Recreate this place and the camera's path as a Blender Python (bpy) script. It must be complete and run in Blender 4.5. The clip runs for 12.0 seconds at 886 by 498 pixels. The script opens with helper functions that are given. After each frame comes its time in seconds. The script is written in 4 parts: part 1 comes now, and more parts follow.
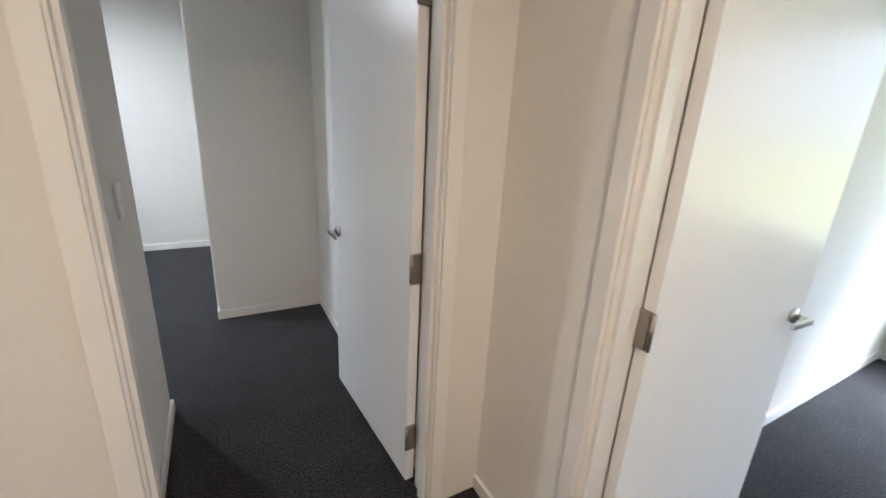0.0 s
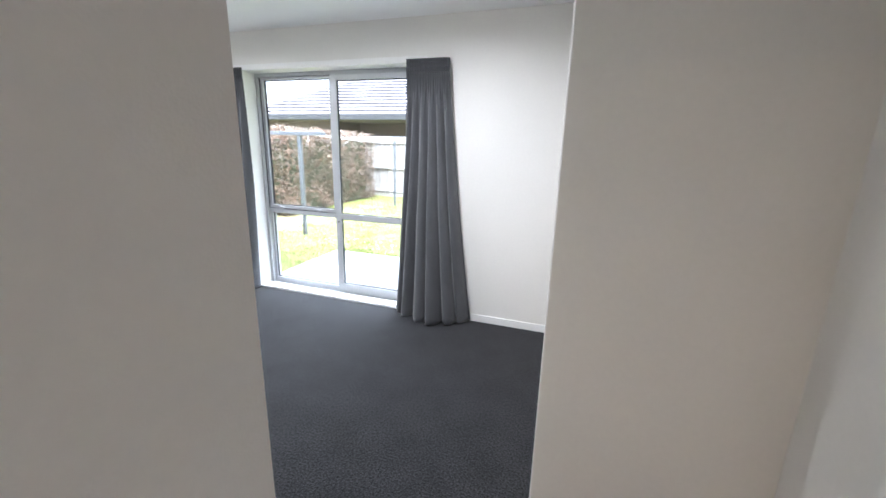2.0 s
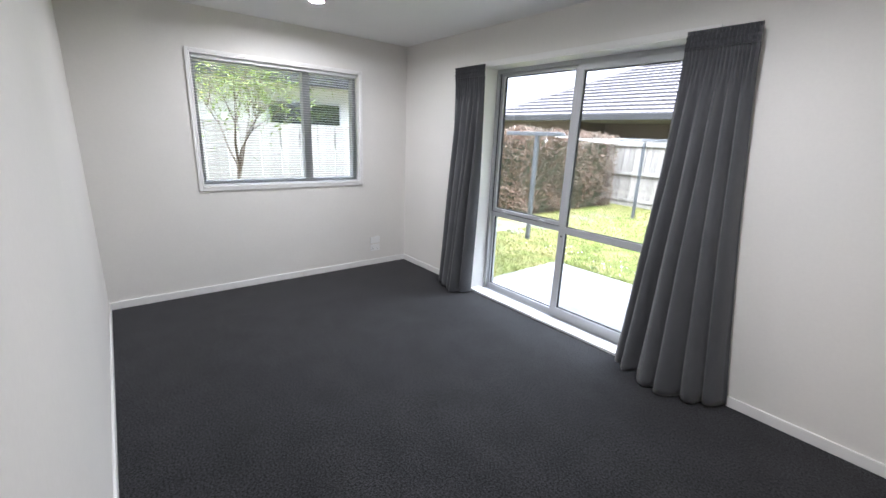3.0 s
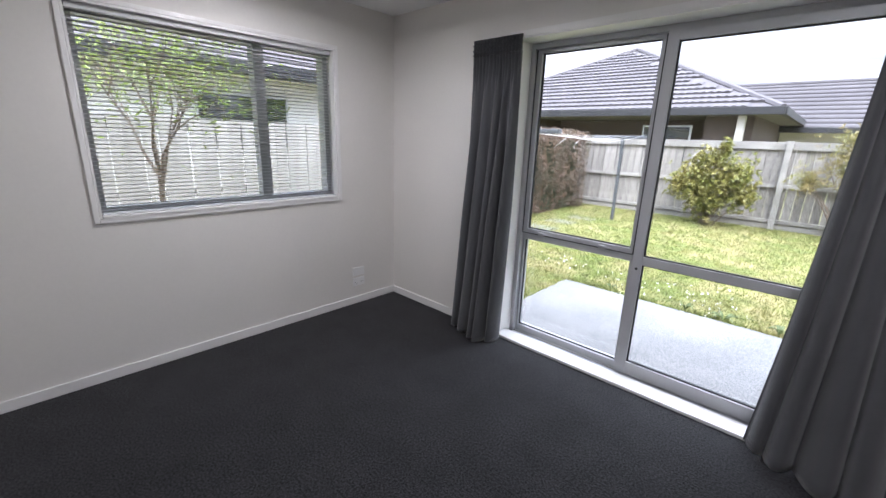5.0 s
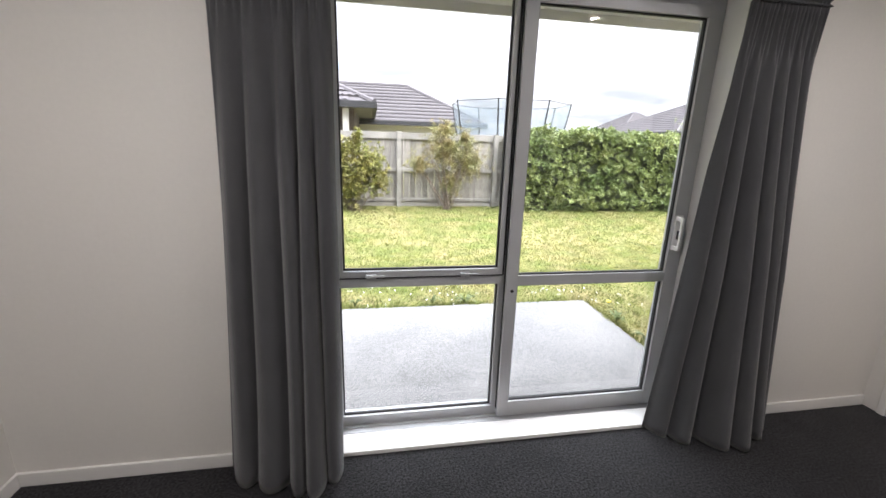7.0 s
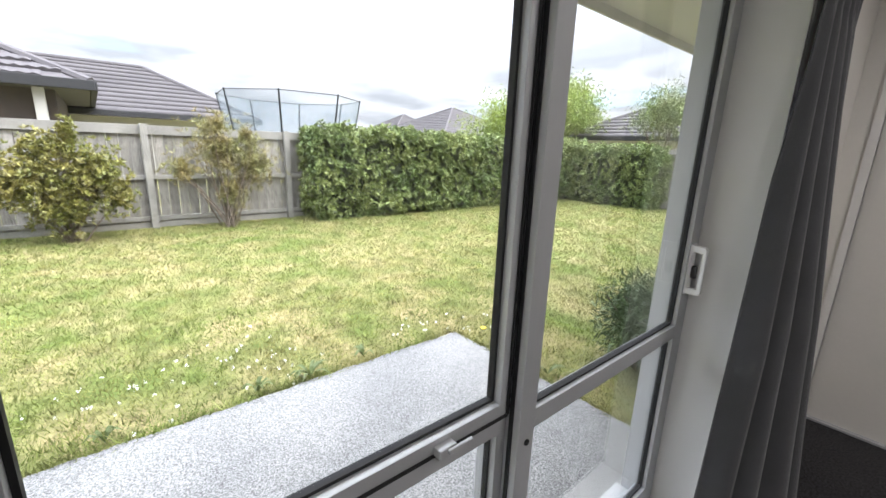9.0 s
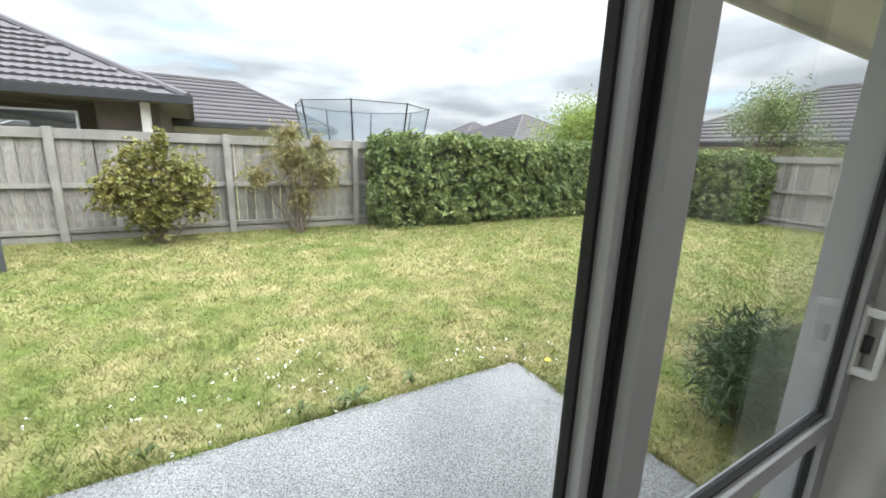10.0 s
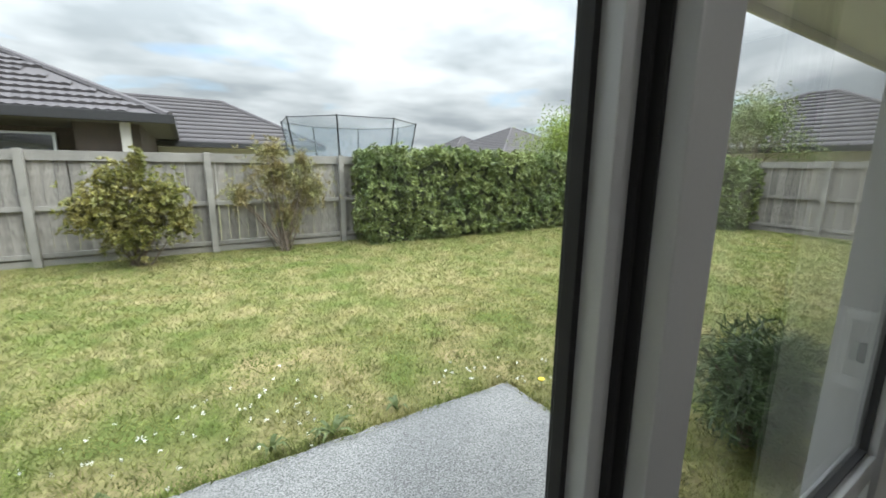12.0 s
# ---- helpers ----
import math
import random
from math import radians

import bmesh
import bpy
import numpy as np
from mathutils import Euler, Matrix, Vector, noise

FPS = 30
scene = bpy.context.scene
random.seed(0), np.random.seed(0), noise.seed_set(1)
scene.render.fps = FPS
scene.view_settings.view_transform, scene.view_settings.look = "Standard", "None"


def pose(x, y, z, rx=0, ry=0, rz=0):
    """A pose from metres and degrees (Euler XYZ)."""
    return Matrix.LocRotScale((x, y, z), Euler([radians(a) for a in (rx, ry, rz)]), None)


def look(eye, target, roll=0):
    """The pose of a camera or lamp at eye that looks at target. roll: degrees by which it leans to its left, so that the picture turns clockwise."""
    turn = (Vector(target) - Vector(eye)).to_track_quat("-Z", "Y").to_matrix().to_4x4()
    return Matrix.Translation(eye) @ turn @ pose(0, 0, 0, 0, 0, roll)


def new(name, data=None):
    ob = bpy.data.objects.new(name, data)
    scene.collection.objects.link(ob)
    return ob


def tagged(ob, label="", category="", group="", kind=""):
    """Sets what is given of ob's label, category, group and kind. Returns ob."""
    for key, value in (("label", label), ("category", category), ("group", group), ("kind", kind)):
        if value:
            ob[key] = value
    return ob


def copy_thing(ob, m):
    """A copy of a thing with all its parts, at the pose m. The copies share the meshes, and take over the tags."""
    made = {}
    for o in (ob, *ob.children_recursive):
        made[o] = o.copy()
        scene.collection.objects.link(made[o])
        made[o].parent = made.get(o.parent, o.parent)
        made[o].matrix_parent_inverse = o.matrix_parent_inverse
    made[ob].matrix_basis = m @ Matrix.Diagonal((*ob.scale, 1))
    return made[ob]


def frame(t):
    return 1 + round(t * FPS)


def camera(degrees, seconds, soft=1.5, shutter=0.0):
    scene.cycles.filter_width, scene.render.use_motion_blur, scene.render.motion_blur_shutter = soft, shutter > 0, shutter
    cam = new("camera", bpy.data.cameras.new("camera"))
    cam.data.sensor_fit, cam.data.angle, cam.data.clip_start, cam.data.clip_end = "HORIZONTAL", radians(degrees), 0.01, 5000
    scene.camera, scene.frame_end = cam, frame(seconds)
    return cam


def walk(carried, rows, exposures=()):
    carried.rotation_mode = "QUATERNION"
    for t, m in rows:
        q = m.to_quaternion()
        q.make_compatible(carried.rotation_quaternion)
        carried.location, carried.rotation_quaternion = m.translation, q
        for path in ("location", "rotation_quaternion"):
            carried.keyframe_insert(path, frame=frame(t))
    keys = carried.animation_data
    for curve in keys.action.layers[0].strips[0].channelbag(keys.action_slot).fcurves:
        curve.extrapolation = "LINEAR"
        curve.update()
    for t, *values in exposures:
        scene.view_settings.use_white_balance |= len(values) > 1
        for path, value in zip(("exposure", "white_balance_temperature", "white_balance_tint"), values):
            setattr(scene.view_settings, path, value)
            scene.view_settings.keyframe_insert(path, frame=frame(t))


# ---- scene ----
cam = camera(94.7, 12.0, shutter=0.1)
PATH = [
    (0, (0.301, 0.066, 1.365), (1.237, 1.731, 0.773), 3.0),
    (0.5, (0.347, 0.436, 1.399), (0.821, 2.298, 0.843), 2.1),
    (1, (0.403, 0.907, 1.408), (0.537, 2.844, 0.929), 1.4),
    (1.5, (0.381, 1.366, 1.385), (0.183, 3.298, 0.91), 1.0),
    (2, (0.307, 1.756, 1.433), (-0.336, 3.582, 0.933), 1.3),
    (2.5, (0.196, 2.105, 1.437), (-0.948, 3.659, 0.911), 2.0),
    (3, (0.029, 2.224, 1.436), (-1.47, 3.438, 0.907), 2.4),
    (5, (-1.128, 2.495, 1.419), (-2.446, 3.904, 0.892), 1.9),
    (5.5, (-1.556, 2.599, 1.388), (-2.529, 4.264, 0.861), 1.8),
    (6, (-1.932, 2.755, 1.381), (-2.471, 4.609, 0.859), 1.5),
    (6.5, (-2.281, 2.956, 1.406), (-2.364, 4.885, 0.884), 1.6),
    (7, (-2.533, 3.234, 1.388), (-2.191, 5.136, 0.875), 1.8),
    (9, (-2.555, 4.507, 1.35), (-1.3, 5.989, 0.87), 2.1),
    (9.5, (-2.448, 4.652, 1.36), (-1.19, 6.13, 0.875), 1.9),
    (10, (-2.335, 4.727, 1.371), (-1.339, 6.399, 0.912), 1.9),
    (10.5, (-2.301, 4.778, 1.366), (-1.673, 6.629, 0.941), 1.7),
    (11, (-2.295, 4.814, 1.358), (-1.922, 6.739, 0.962), 1.5),
    (11.5, (-2.283, 4.81, 1.368), (-1.75, 6.697, 0.977), 1.4),
    (12, (-2.194, 4.834, 1.34), (-1.162, 6.502, 0.949), 0.5),
]
walk(cam, [(t, look(eye, target, roll)) for t, eye, target, roll in PATH],
     exposures=[(0.0, 2.85, 5400, 9), (0.5, 2.8, 5450, 10), (1.0, 3.1, 5550, 11), (1.5, 3.3, 5550, 11), (2.0, 3.05, 5550, 12), (2.5, 2.7, 5600, 13), (3.0, 2.35, 5750, 14),
                (5.0, 1.72, 5800, 18), (6.5, 1.72, 6200, 18), (7.0, 1.7, 6350, 17), (9.0, 1.42, 6250, 15), (9.5, 1.24, 6250, 13), (10.0, 1.08, 6250, 10), (10.5, 0.86, 6200, 8),
                (11.0, 0.7, 6200, 7), (12.0, 0.7, 6250, 7)])

# ---- world, sun ----
SUN_EL, SUN_AZ = radians(50), radians(140)
world = bpy.data.worlds.new("overcast_sky")
scene.world = world
world.use_nodes = True
wn, wl = world.node_tree.nodes, world.node_tree.links
wn.clear()
w_out, w_bg = wn.new("ShaderNodeOutputWorld"), wn.new("ShaderNodeBackground")
w_sky = wn.new("ShaderNodeTexSky")
w_sky.sky_type, w_sky.sun_disc, w_sky.sun_elevation, w_sky.sun_rotation = "NISHITA", False, SUN_EL, SUN_AZ
w_tc, w_sep, w_add, w_div = wn.new("ShaderNodeTexCoord"), wn.new("ShaderNodeSeparateXYZ"), wn.new("ShaderNodeMath"), wn.new("ShaderNodeVectorMath")
w_add.operation, w_div.operation = "ADD", "DIVIDE"
w_add.inputs[1].default_value = 0.12
w_abs = wn.new("ShaderNodeMath")
w_abs.operation = "ABSOLUTE"
w_comb = wn.new("ShaderNodeCombineXYZ")
w_n1, w_n2 = wn.new("ShaderNodeTexNoise"), wn.new("ShaderNodeTexNoise")
w_n1.inputs["Scale"].default_value, w_n1.inputs["Detail"].default_value, w_n1.inputs["Roughness"].default_value = 0.75, 7, 0.52
w_n2.inputs["Scale"].default_value, w_n2.inputs["Detail"].default_value = 1.1, 6
w_n1.inputs["Distortion"].default_value = 0.25
w_r1, w_r2, w_mix = wn.new("ShaderNodeValToRGB"), wn.new("ShaderNodeValToRGB"), wn.new("ShaderNodeMix")
w_mix.data_type = "RGBA"
w_r1.color_ramp.elements[0].position, w_r1.color_ramp.elements[1].position = 0.30, 0.42
w_r2.color_ramp.elements[0].position, w_r2.color_ramp.elements[1].position = 0.38, 0.62
w_r2.color_ramp.elements[0].color, w_r2.color_ramp.elements[1].color = (0.50, 0.53, 0.56, 1), (0.95, 0.96, 0.98, 1)
w_gain, w_gain2 = wn.new("ShaderNodeVectorMath"), wn.new("ShaderNodeVectorMath")
w_gain.operation = w_gain2.operation = "SCALE"
w_gain.inputs["Scale"].default_value = 3.3
w_gain2.inputs["Scale"].default_value = 0.65
wl.new(w_tc.outputs["Generated"], w_sep.inputs[0])
wl.new(w_sep.outputs["Z"], w_abs.inputs[0])
wl.new(w_abs.outputs[0], w_add.inputs[0])
for k in range(3):
    wl.new(w_add.outputs[0], w_comb.inputs[k])
wl.new(w_tc.outputs["Generated"], w_div.inputs[0])
wl.new(w_comb.outputs[0], w_div.inputs[1])
for n in (w_n1, w_n2):
    wl.new(w_div.outputs[0], n.inputs["Vector"])
wl.new(w_n1.outputs["Fac"], w_r1.inputs[0])
wl.new(w_n2.outputs["Fac"], w_r2.inputs[0])
wl.new(w_r2.outputs[0], w_gain.inputs[0])
wl.new(w_sky.outputs[0], w_gain2.inputs[0])
wl.new(w_r1.outputs[0], w_mix.inputs["Factor"])
wl.new(w_gain2.outputs[0], w_mix.inputs["A"])
wl.new(w_gain.outputs[0], w_mix.inputs["B"])
# an overcast sky is several times brighter overhead than at the horizon
w_up, w_zen = wn.new("ShaderNodeMath"), wn.new("ShaderNodeVectorMath")
w_up.operation, w_zen.operation = "MULTIPLY_ADD", "SCALE"
w_sq = wn.new("ShaderNodeMath")
w_sq.operation = "POWER"
w_sq.inputs[1].default_value = 2.0
w_up.inputs[1].default_value, w_up.inputs[2].default_value = 16.0, 1.3
wl.new(w_abs.outputs[0], w_sq.inputs[0])
wl.new(w_sq.outputs[0], w_up.inputs[0])
wl.new(w_mix.outputs["Result"], w_zen.inputs[0])
wl.new(w_up.outputs[0], w_zen.inputs["Scale"])
wl.new(w_zen.outputs[0], w_bg.inputs["Color"])
w_bg.inputs["Strength"].default_value = 0.12
wl.new(w_bg.outputs[0], w_out.inputs["Surface"])

sun = new("sun", bpy.data.lights.new("sun", "SUN"))
sun.data.energy, sun.data.angle, sun.data.color = 1.5, radians(25), (1.0, 0.96, 0.9)
sun.matrix_world = look((math.sin(SUN_AZ) * math.cos(SUN_EL) * 30, math.cos(SUN_AZ) * math.cos(SUN_EL) * 30, math.sin(SUN_EL) * 30), (0, 0, 0))


# ---- materials ----
def material(name, color, rough=0.6, metal=0.0, second=None, scale=4.0, amount=0.5, fine=0.0, fine_scale=120.0, bump=0.0, bump_scale=150.0,
             random=0.0, island=0.0, stretch=(1, 1, 1), spec=0.5, sheen=0.0, transl=0.0, coat=0.0, crisp=False):
    """A surface with a base colour, blotches of a second colour, fine grain and fine relief, at real size."""
    m = bpy.data.materials.new(name)
    m.use_nodes = True
    n, l = m.node_tree.nodes, m.node_tree.links
    b = n["Principled BSDF"]
    b.inputs["Roughness"].default_value, b.inputs["Metallic"].default_value = rough, metal
    b.inputs["Specular IOR Level"].default_value = spec
    b.inputs["Sheen Weight"].default_value = sheen
    b.inputs["Coat Weight"].default_value = coat
    tc, mp = n.new("ShaderNodeTexCoord"), n.new("ShaderNodeMapping")
    mp.inputs["Scale"].default_value = stretch
    l.new(tc.outputs["Object"], mp.inputs["Vector"])
    big = n.new("ShaderNodeTexNoise")
    big.inputs["Scale"].default_value, big.inputs["Detail"].default_value = scale, 5
    l.new(mp.outputs[0], big.inputs["Vector"])
    ramp = n.new("ShaderNodeMapRange")
    ramp.inputs["From Min"].default_value, ramp.inputs["From Max"].default_value, ramp.inputs["To Max"].default_value = 0.35, 0.68, amount
    l.new(big.outputs["Fac"], ramp.inputs["Value"])
    mix = n.new("ShaderNodeMix")
    mix.data_type = "RGBA"
    mix.inputs["A"].default_value = (*color, 1)
    mix.inputs["B"].default_value = (*(second or tuple(c * 0.85 for c in color)), 1)
    l.new(ramp.outputs[0], mix.inputs["Factor"])
    last = mix.outputs["Result"]

    def scaled(socket, low, high, lo=0.0, hi=1.0):
        nonlocal last
        r, h = n.new("ShaderNodeMapRange"), n.new("ShaderNodeVectorMath")
        r.inputs["From Min"].default_value, r.inputs["From Max"].default_value = lo, hi
        r.inputs["To Min"].default_value, r.inputs["To Max"].default_value = low, high
        h.operation = "SCALE"
        l.new(socket, r.inputs["Value"])
        l.new(last, h.inputs[0])
        l.new(r.outputs[0], h.inputs["Scale"])
        last = h.outputs[0]
    if fine:
        g = n.new("ShaderNodeTexNoise")
        g.inputs["Scale"].default_value, g.inputs["Detail"].default_value = fine_scale, 3
        l.new(mp.outputs[0], g.inputs["Vector"])
        scaled(g.outputs["Fac"], 1 - fine, 1 + fine, 0.34 if crisp else 0.0, 0.66 if crisp else 1.0)
    if random:
        scaled(n.new("ShaderNodeObjectInfo").outputs["Random"], 1 - random, 1 + random)
    if island:
        scaled(n.new("ShaderNodeNewGeometry").outputs["Random Per Island"], 1 - island, 1 + island)
    l.new(last, b.inputs["Base Color"])
    if bump:
        g, bp = n.new("ShaderNodeTexNoise"), n.new("ShaderNodeBump")
        g.inputs["Scale"].default_value, g.inputs["Detail"].default_value = bump_scale, 4
        bp.inputs["Strength"].default_value, bp.inputs["Distance"].default_value = bump, 0.004
        l.new(mp.outputs[0], g.inputs["Vector"])
        l.new(g.outputs["Fac"], bp.inputs["Height"])
        l.new(bp.outputs[0], b.inputs["Normal"])
    if transl:
        t, a = n.new("ShaderNodeBsdfTranslucent"), n.new("ShaderNodeMixShader")
        a.inputs[0].default_value = transl
        l.new(last, t.inputs["Color"])
        l.new(b.outputs[0], a.inputs[1])
        l.new(t.outputs[0], a.inputs[2])
        l.new(a.outputs[0], n["Material Output"].inputs["Surface"])
    return m


def glass_material(name, tint=(0.97, 0.985, 0.98), gloss=1.0):
    m = bpy.data.materials.new(name)
    m.use_nodes = True
    n, l = m.node_tree.nodes, m.node_tree.links
    n.remove(n["Principled BSDF"])
    t, g, f, x = n.new("ShaderNodeBsdfTransparent"), n.new("ShaderNodeBsdfGlossy"), n.new("ShaderNodeLayerWeight"), n.new("ShaderNodeMixShader")
    t.inputs["Color"].default_value = (*tint, 1)
    g.inputs["Roughness"].default_value = 0.0
    p, q = n.new("ShaderNodeMath"), n.new("ShaderNodeMath")
    p.operation, q.operation = "POWER", "MULTIPLY_ADD"
    p.inputs[1].default_value, q.inputs[1].default_value, q.inputs[2].default_value = 4.0, 0.7, 0.022
    f.inputs["Blend"].default_value = 0.5
    l.new(f.outputs["Facing"], p.inputs[0])
    l.new(p.outputs[0], q.inputs[0])
    l.new(q.outputs[0], x.inputs[0])
    l.new(t.outputs[0], x.inputs[1])
    l.new(g.outputs[0], x.inputs[2])
    l.new(x.outputs[0], n["Material Output"].inputs["Surface"])
    return m


def net_material(name, color, cover):
    m = bpy.data.materials.new(name)
    m.use_nodes = True
    n, l = m.node_tree.nodes, m.node_tree.links
    t, x = n.new("ShaderNodeBsdfTransparent"), n.new("ShaderNodeMixShader")
    n["Principled BSDF"].inputs["Base Color"].default_value = (*color, 1)
    x.inputs[0].default_value = cover
    l.new(t.outputs[0], x.inputs[1])
    l.new(n["Principled BSDF"].outputs[0], x.inputs[2])
    l.new(x.outputs[0], n["Material Output"].inputs["Surface"])
    return m


def glow(name, color, strength):
    m = bpy.data.materials.new(name)
    m.use_nodes = True
    b = m.node_tree.nodes["Principled BSDF"]
    b.inputs["Emission Color"].default_value, b.inputs["Emission Strength"].default_value = (*color, 1), strength
    return m


M_WALL = material("wall_paint", (0.75, 0.725, 0.685), 0.75, second=(0.705, 0.69, 0.655), scale=1.5, amount=0.6, fine=0.03, fine_scale=60, bump=0.12, bump_scale=260)
M_CEIL = material("ceiling_paint", (0.82, 0.82, 0.81), 0.85, scale=1.2, amount=0.15, bump=0.08, bump_scale=240)
M_TRIM = material("white_trim_paint", (0.80, 0.79, 0.77), 0.35, scale=6, amount=0.15, bump=0.04, bump_scale=90)
M_DOOR = material("satin_door_paint", (0.87, 0.88, 0.90), 0.28, scale=3, amount=0.08, bump=0.05, bump_scale=60)
M_CARPET = material("charcoal_carpet", (0.0175, 0.0172, 0.0188), 0.95, second=(0.028, 0.0275, 0.030), scale=5.0, amount=0.7, fine=0.85, crisp=True, fine_scale=110, bump=0.7, bump_scale=140, spec=0.12, sheen=0.14)
M_ALU = material("silver_powdercoat_aluminium", (0.49, 0.50, 0.515), 0.42, 0.2, scale=8, amount=0.15, fine=0.04, fine_scale=500, bump=0.03, bump_scale=400)
M_GASKET = material("black_rubber_gasket", (0.015, 0.015, 0.016), 0.7, scale=20, amount=0.3)
M_CURTAIN = material("charcoal_curtain_cloth", (0.074, 0.075, 0.080), 0.85, second=(0.056, 0.057, 0.061), scale=6, amount=0.5, fine=0.25, fine_scale=420, bump=0.35, bump_scale=600, sheen=0.3, spec=0.2)
M_PLASTIC = material("white_plastic", (0.80, 0.80, 0.79), 0.3, scale=20, amount=0.1)
M_SLOT = material("dark_slot", (0.04, 0.04, 0.04), 0.6, scale=20, amount=0.1)
M_CHROME = material("satin_chrome", (0.62, 0.61, 0.59), 0.25, 1.0, scale=30, amount=0.15)
M_STEEL = material("brushed_steel_hinge", (0.36, 0.33, 0.30), 0.4, 0.9, scale=40, amount=0.3)
M_SLAT = material("white_blind_slat", (0.86, 0.87, 0.88), 0.4, scale=6, amount=0.08, random=0.03, transl=0.25)
M_GLASS = glass_material("clear_pane")
M_LAMP = glow("warm_lamp", (1.0, 0.955, 0.90), 350.0)
M_LAMP2 = glow("hall_lamp", (1.0, 0.72, 0.47), 260.0)
M_CONC = material("exposed_aggregate_concrete", (0.152, 0.151, 0.150), 0.9, second=(0.20, 0.197, 0.192), scale=2.0, amount=0.9, fine=0.6, crisp=True, fine_scale=125, bump=0.7, bump_scale=130)
M_SOIL = material("lawn_ground", (0.09, 0.115, 0.03), 0.95, second=(0.25, 0.205, 0.105), scale=2.2, amount=1.0, fine=0.7, fine_scale=22, bump=1.0, bump_scale=60, spec=0.1)
M_BLADE = material("grass_blade", (0.145, 0.182, 0.046), 0.75, second=(0.255, 0.225, 0.095), scale=2.4, amount=0.75, fine=0.32, crisp=True, fine_scale=6, island=0.4, spec=0.2, transl=0.3)
M_FENCE = material("weathered_fence_timber", (0.27, 0.25, 0.225), 0.9, second=(0.165, 0.155, 0.145), scale=2.2, amount=0.9, fine=0.34, crisp=True, fine_scale=22, bump=0.7, bump_scale=40, random=0.22, stretch=(4, 4, 0.5), spec=0.2)
# the fence timber again, its colour lightened in place of stronger light
M_FENCE_BRIGHT = material("brightened_fence_timber", (0.33, 0.315, 0.295), 0.9, second=(0.21, 0.20, 0.185), scale=2.2, amount=0.8, fine=0.2, fine_scale=26, bump=0.6, bump_scale=40, random=0.14, stretch=(4, 4, 0.5), spec=0.2)
M_RAIL = material("weathered_fence_rail", (0.29, 0.275, 0.25), 0.9, second=(0.19, 0.18, 0.165), scale=3, amount=0.8, fine=0.2, fine_scale=30, bump=0.6, bump_scale=40, random=0.12, spec=0.2)
M_HEDGE = material("hedge_leaf", (0.10, 0.145, 0.042), 0.6, second=(0.21, 0.24, 0.08), scale=1.6, amount=0.9, island=0.55, transl=0.2)
# near-black green: the shade deep inside a hedge, put into the colour
M_HEDGE_SHADE = material("hedge_inner_shade", (0.030, 0.038, 0.015), 0.9, scale=9, amount=0.6, fine=0.4, fine_scale=30)
M_RED = material("bronze_hedge_leaf", (0.092, 0.072, 0.048), 0.6, second=(0.165, 0.100, 0.070), scale=1.8, amount=0.9, island=0.5, transl=0.15)
M_BUSH = material("olive_bush_leaf", (0.15, 0.165, 0.035), 0.5, second=(0.24, 0.20, 0.06), scale=3.0, amount=0.9, island=0.5, transl=0.25)
M_WISPY = material("wispy_bush_leaf", (0.20, 0.21, 0.075), 0.55, second=(0.26, 0.19, 0.08), scale=3.0, amount=0.9, island=0.45, transl=0.25)
M_DARKBUSH = material("rosemary_leaf", (0.05, 0.085, 0.03), 0.6, second=(0.085, 0.12, 0.05), scale=4, amount=0.8, island=0.5, transl=0.15)
M_LIME = material("lime_tree_leaf", (0.17, 0.24, 0.045), 0.5, second=(0.24, 0.27, 0.06), scale=0.8, amount=0.8, island=0.4, transl=0.35)
M_BARK = material("grey_brown_bark", (0.13, 0.10, 0.075), 0.9, scale=8, amount=0.7, fine=0.3, fine_scale=60, bump=0.6, bump_scale=50)
M_TILE = material("grey_roof_tile", (0.088, 0.081, 0.085), 0.85, spec=0.15, second=(0.115, 0.106, 0.109), scale=0.7, amount=0.8, fine=0.15, fine_scale=60, random=0.06, bump=0.3, bump_scale=120)
M_FASCIA = material("dark_fascia_metal", (0.022, 0.022, 0.024), 0.75, scale=3, amount=0.3)
M_EAVE = material("eave_board", (0.52, 0.50, 0.47), 0.8, scale=2, amount=0.2)
# eave lining darkened to brown, with the porch's shade in its colour
M_LINING_SHADE = material("porch_lining_shade", (0.10, 0.092, 0.085), 0.8, scale=2, amount=0.3)
M_WHITEWALL = material("white_plaster", (0.74, 0.73, 0.71), 0.8, scale=3, amount=0.2, fine=0.05, fine_scale=30)
M_BRICK = material("neighbour_brick", (0.075, 0.06, 0.055), 0.9, second=(0.11, 0.085, 0.075), scale=6, amount=0.8, fine=0.3, fine_scale=20)
M_CLAD = material("pale_cladding", (0.50, 0.48, 0.45), 0.8, scale=3, amount=0.3, fine=0.06, fine_scale=30)
M_POST = material("grey_painted_steel", (0.085, 0.09, 0.098), 0.5, 0.3, scale=6, amount=0.3)
M_LINE = material("white_clothesline_cord", (0.72, 0.70, 0.69), 0.7, scale=20, amount=0.2)
M_NET = net_material("trampoline_net", (0.20, 0.25, 0.29), 0.36)
M_DARKPIPE = material("black_steel_tube", (0.03, 0.032, 0.035), 0.45, 0.4, scale=10, amount=0.2)
M_PAVER = material("stepping_stone", (0.16, 0.155, 0.14), 0.9, second=(0.10, 0.105, 0.075), scale=5, amount=0.8, fine=0.3, fine_scale=60, bump=0.5, bump_scale=80)
M_PETAL = material("white_petal", (0.75, 0.75, 0.68), 0.7, scale=30, amount=0.1)
M_YELLOW = material("yellow_petal", (0.75, 0.55, 0.02), 0.7, scale=30, amount=0.2)


# ---- building helpers ----
def finish(ob, mat):
    ob.data.materials.append(mat)
    return ob


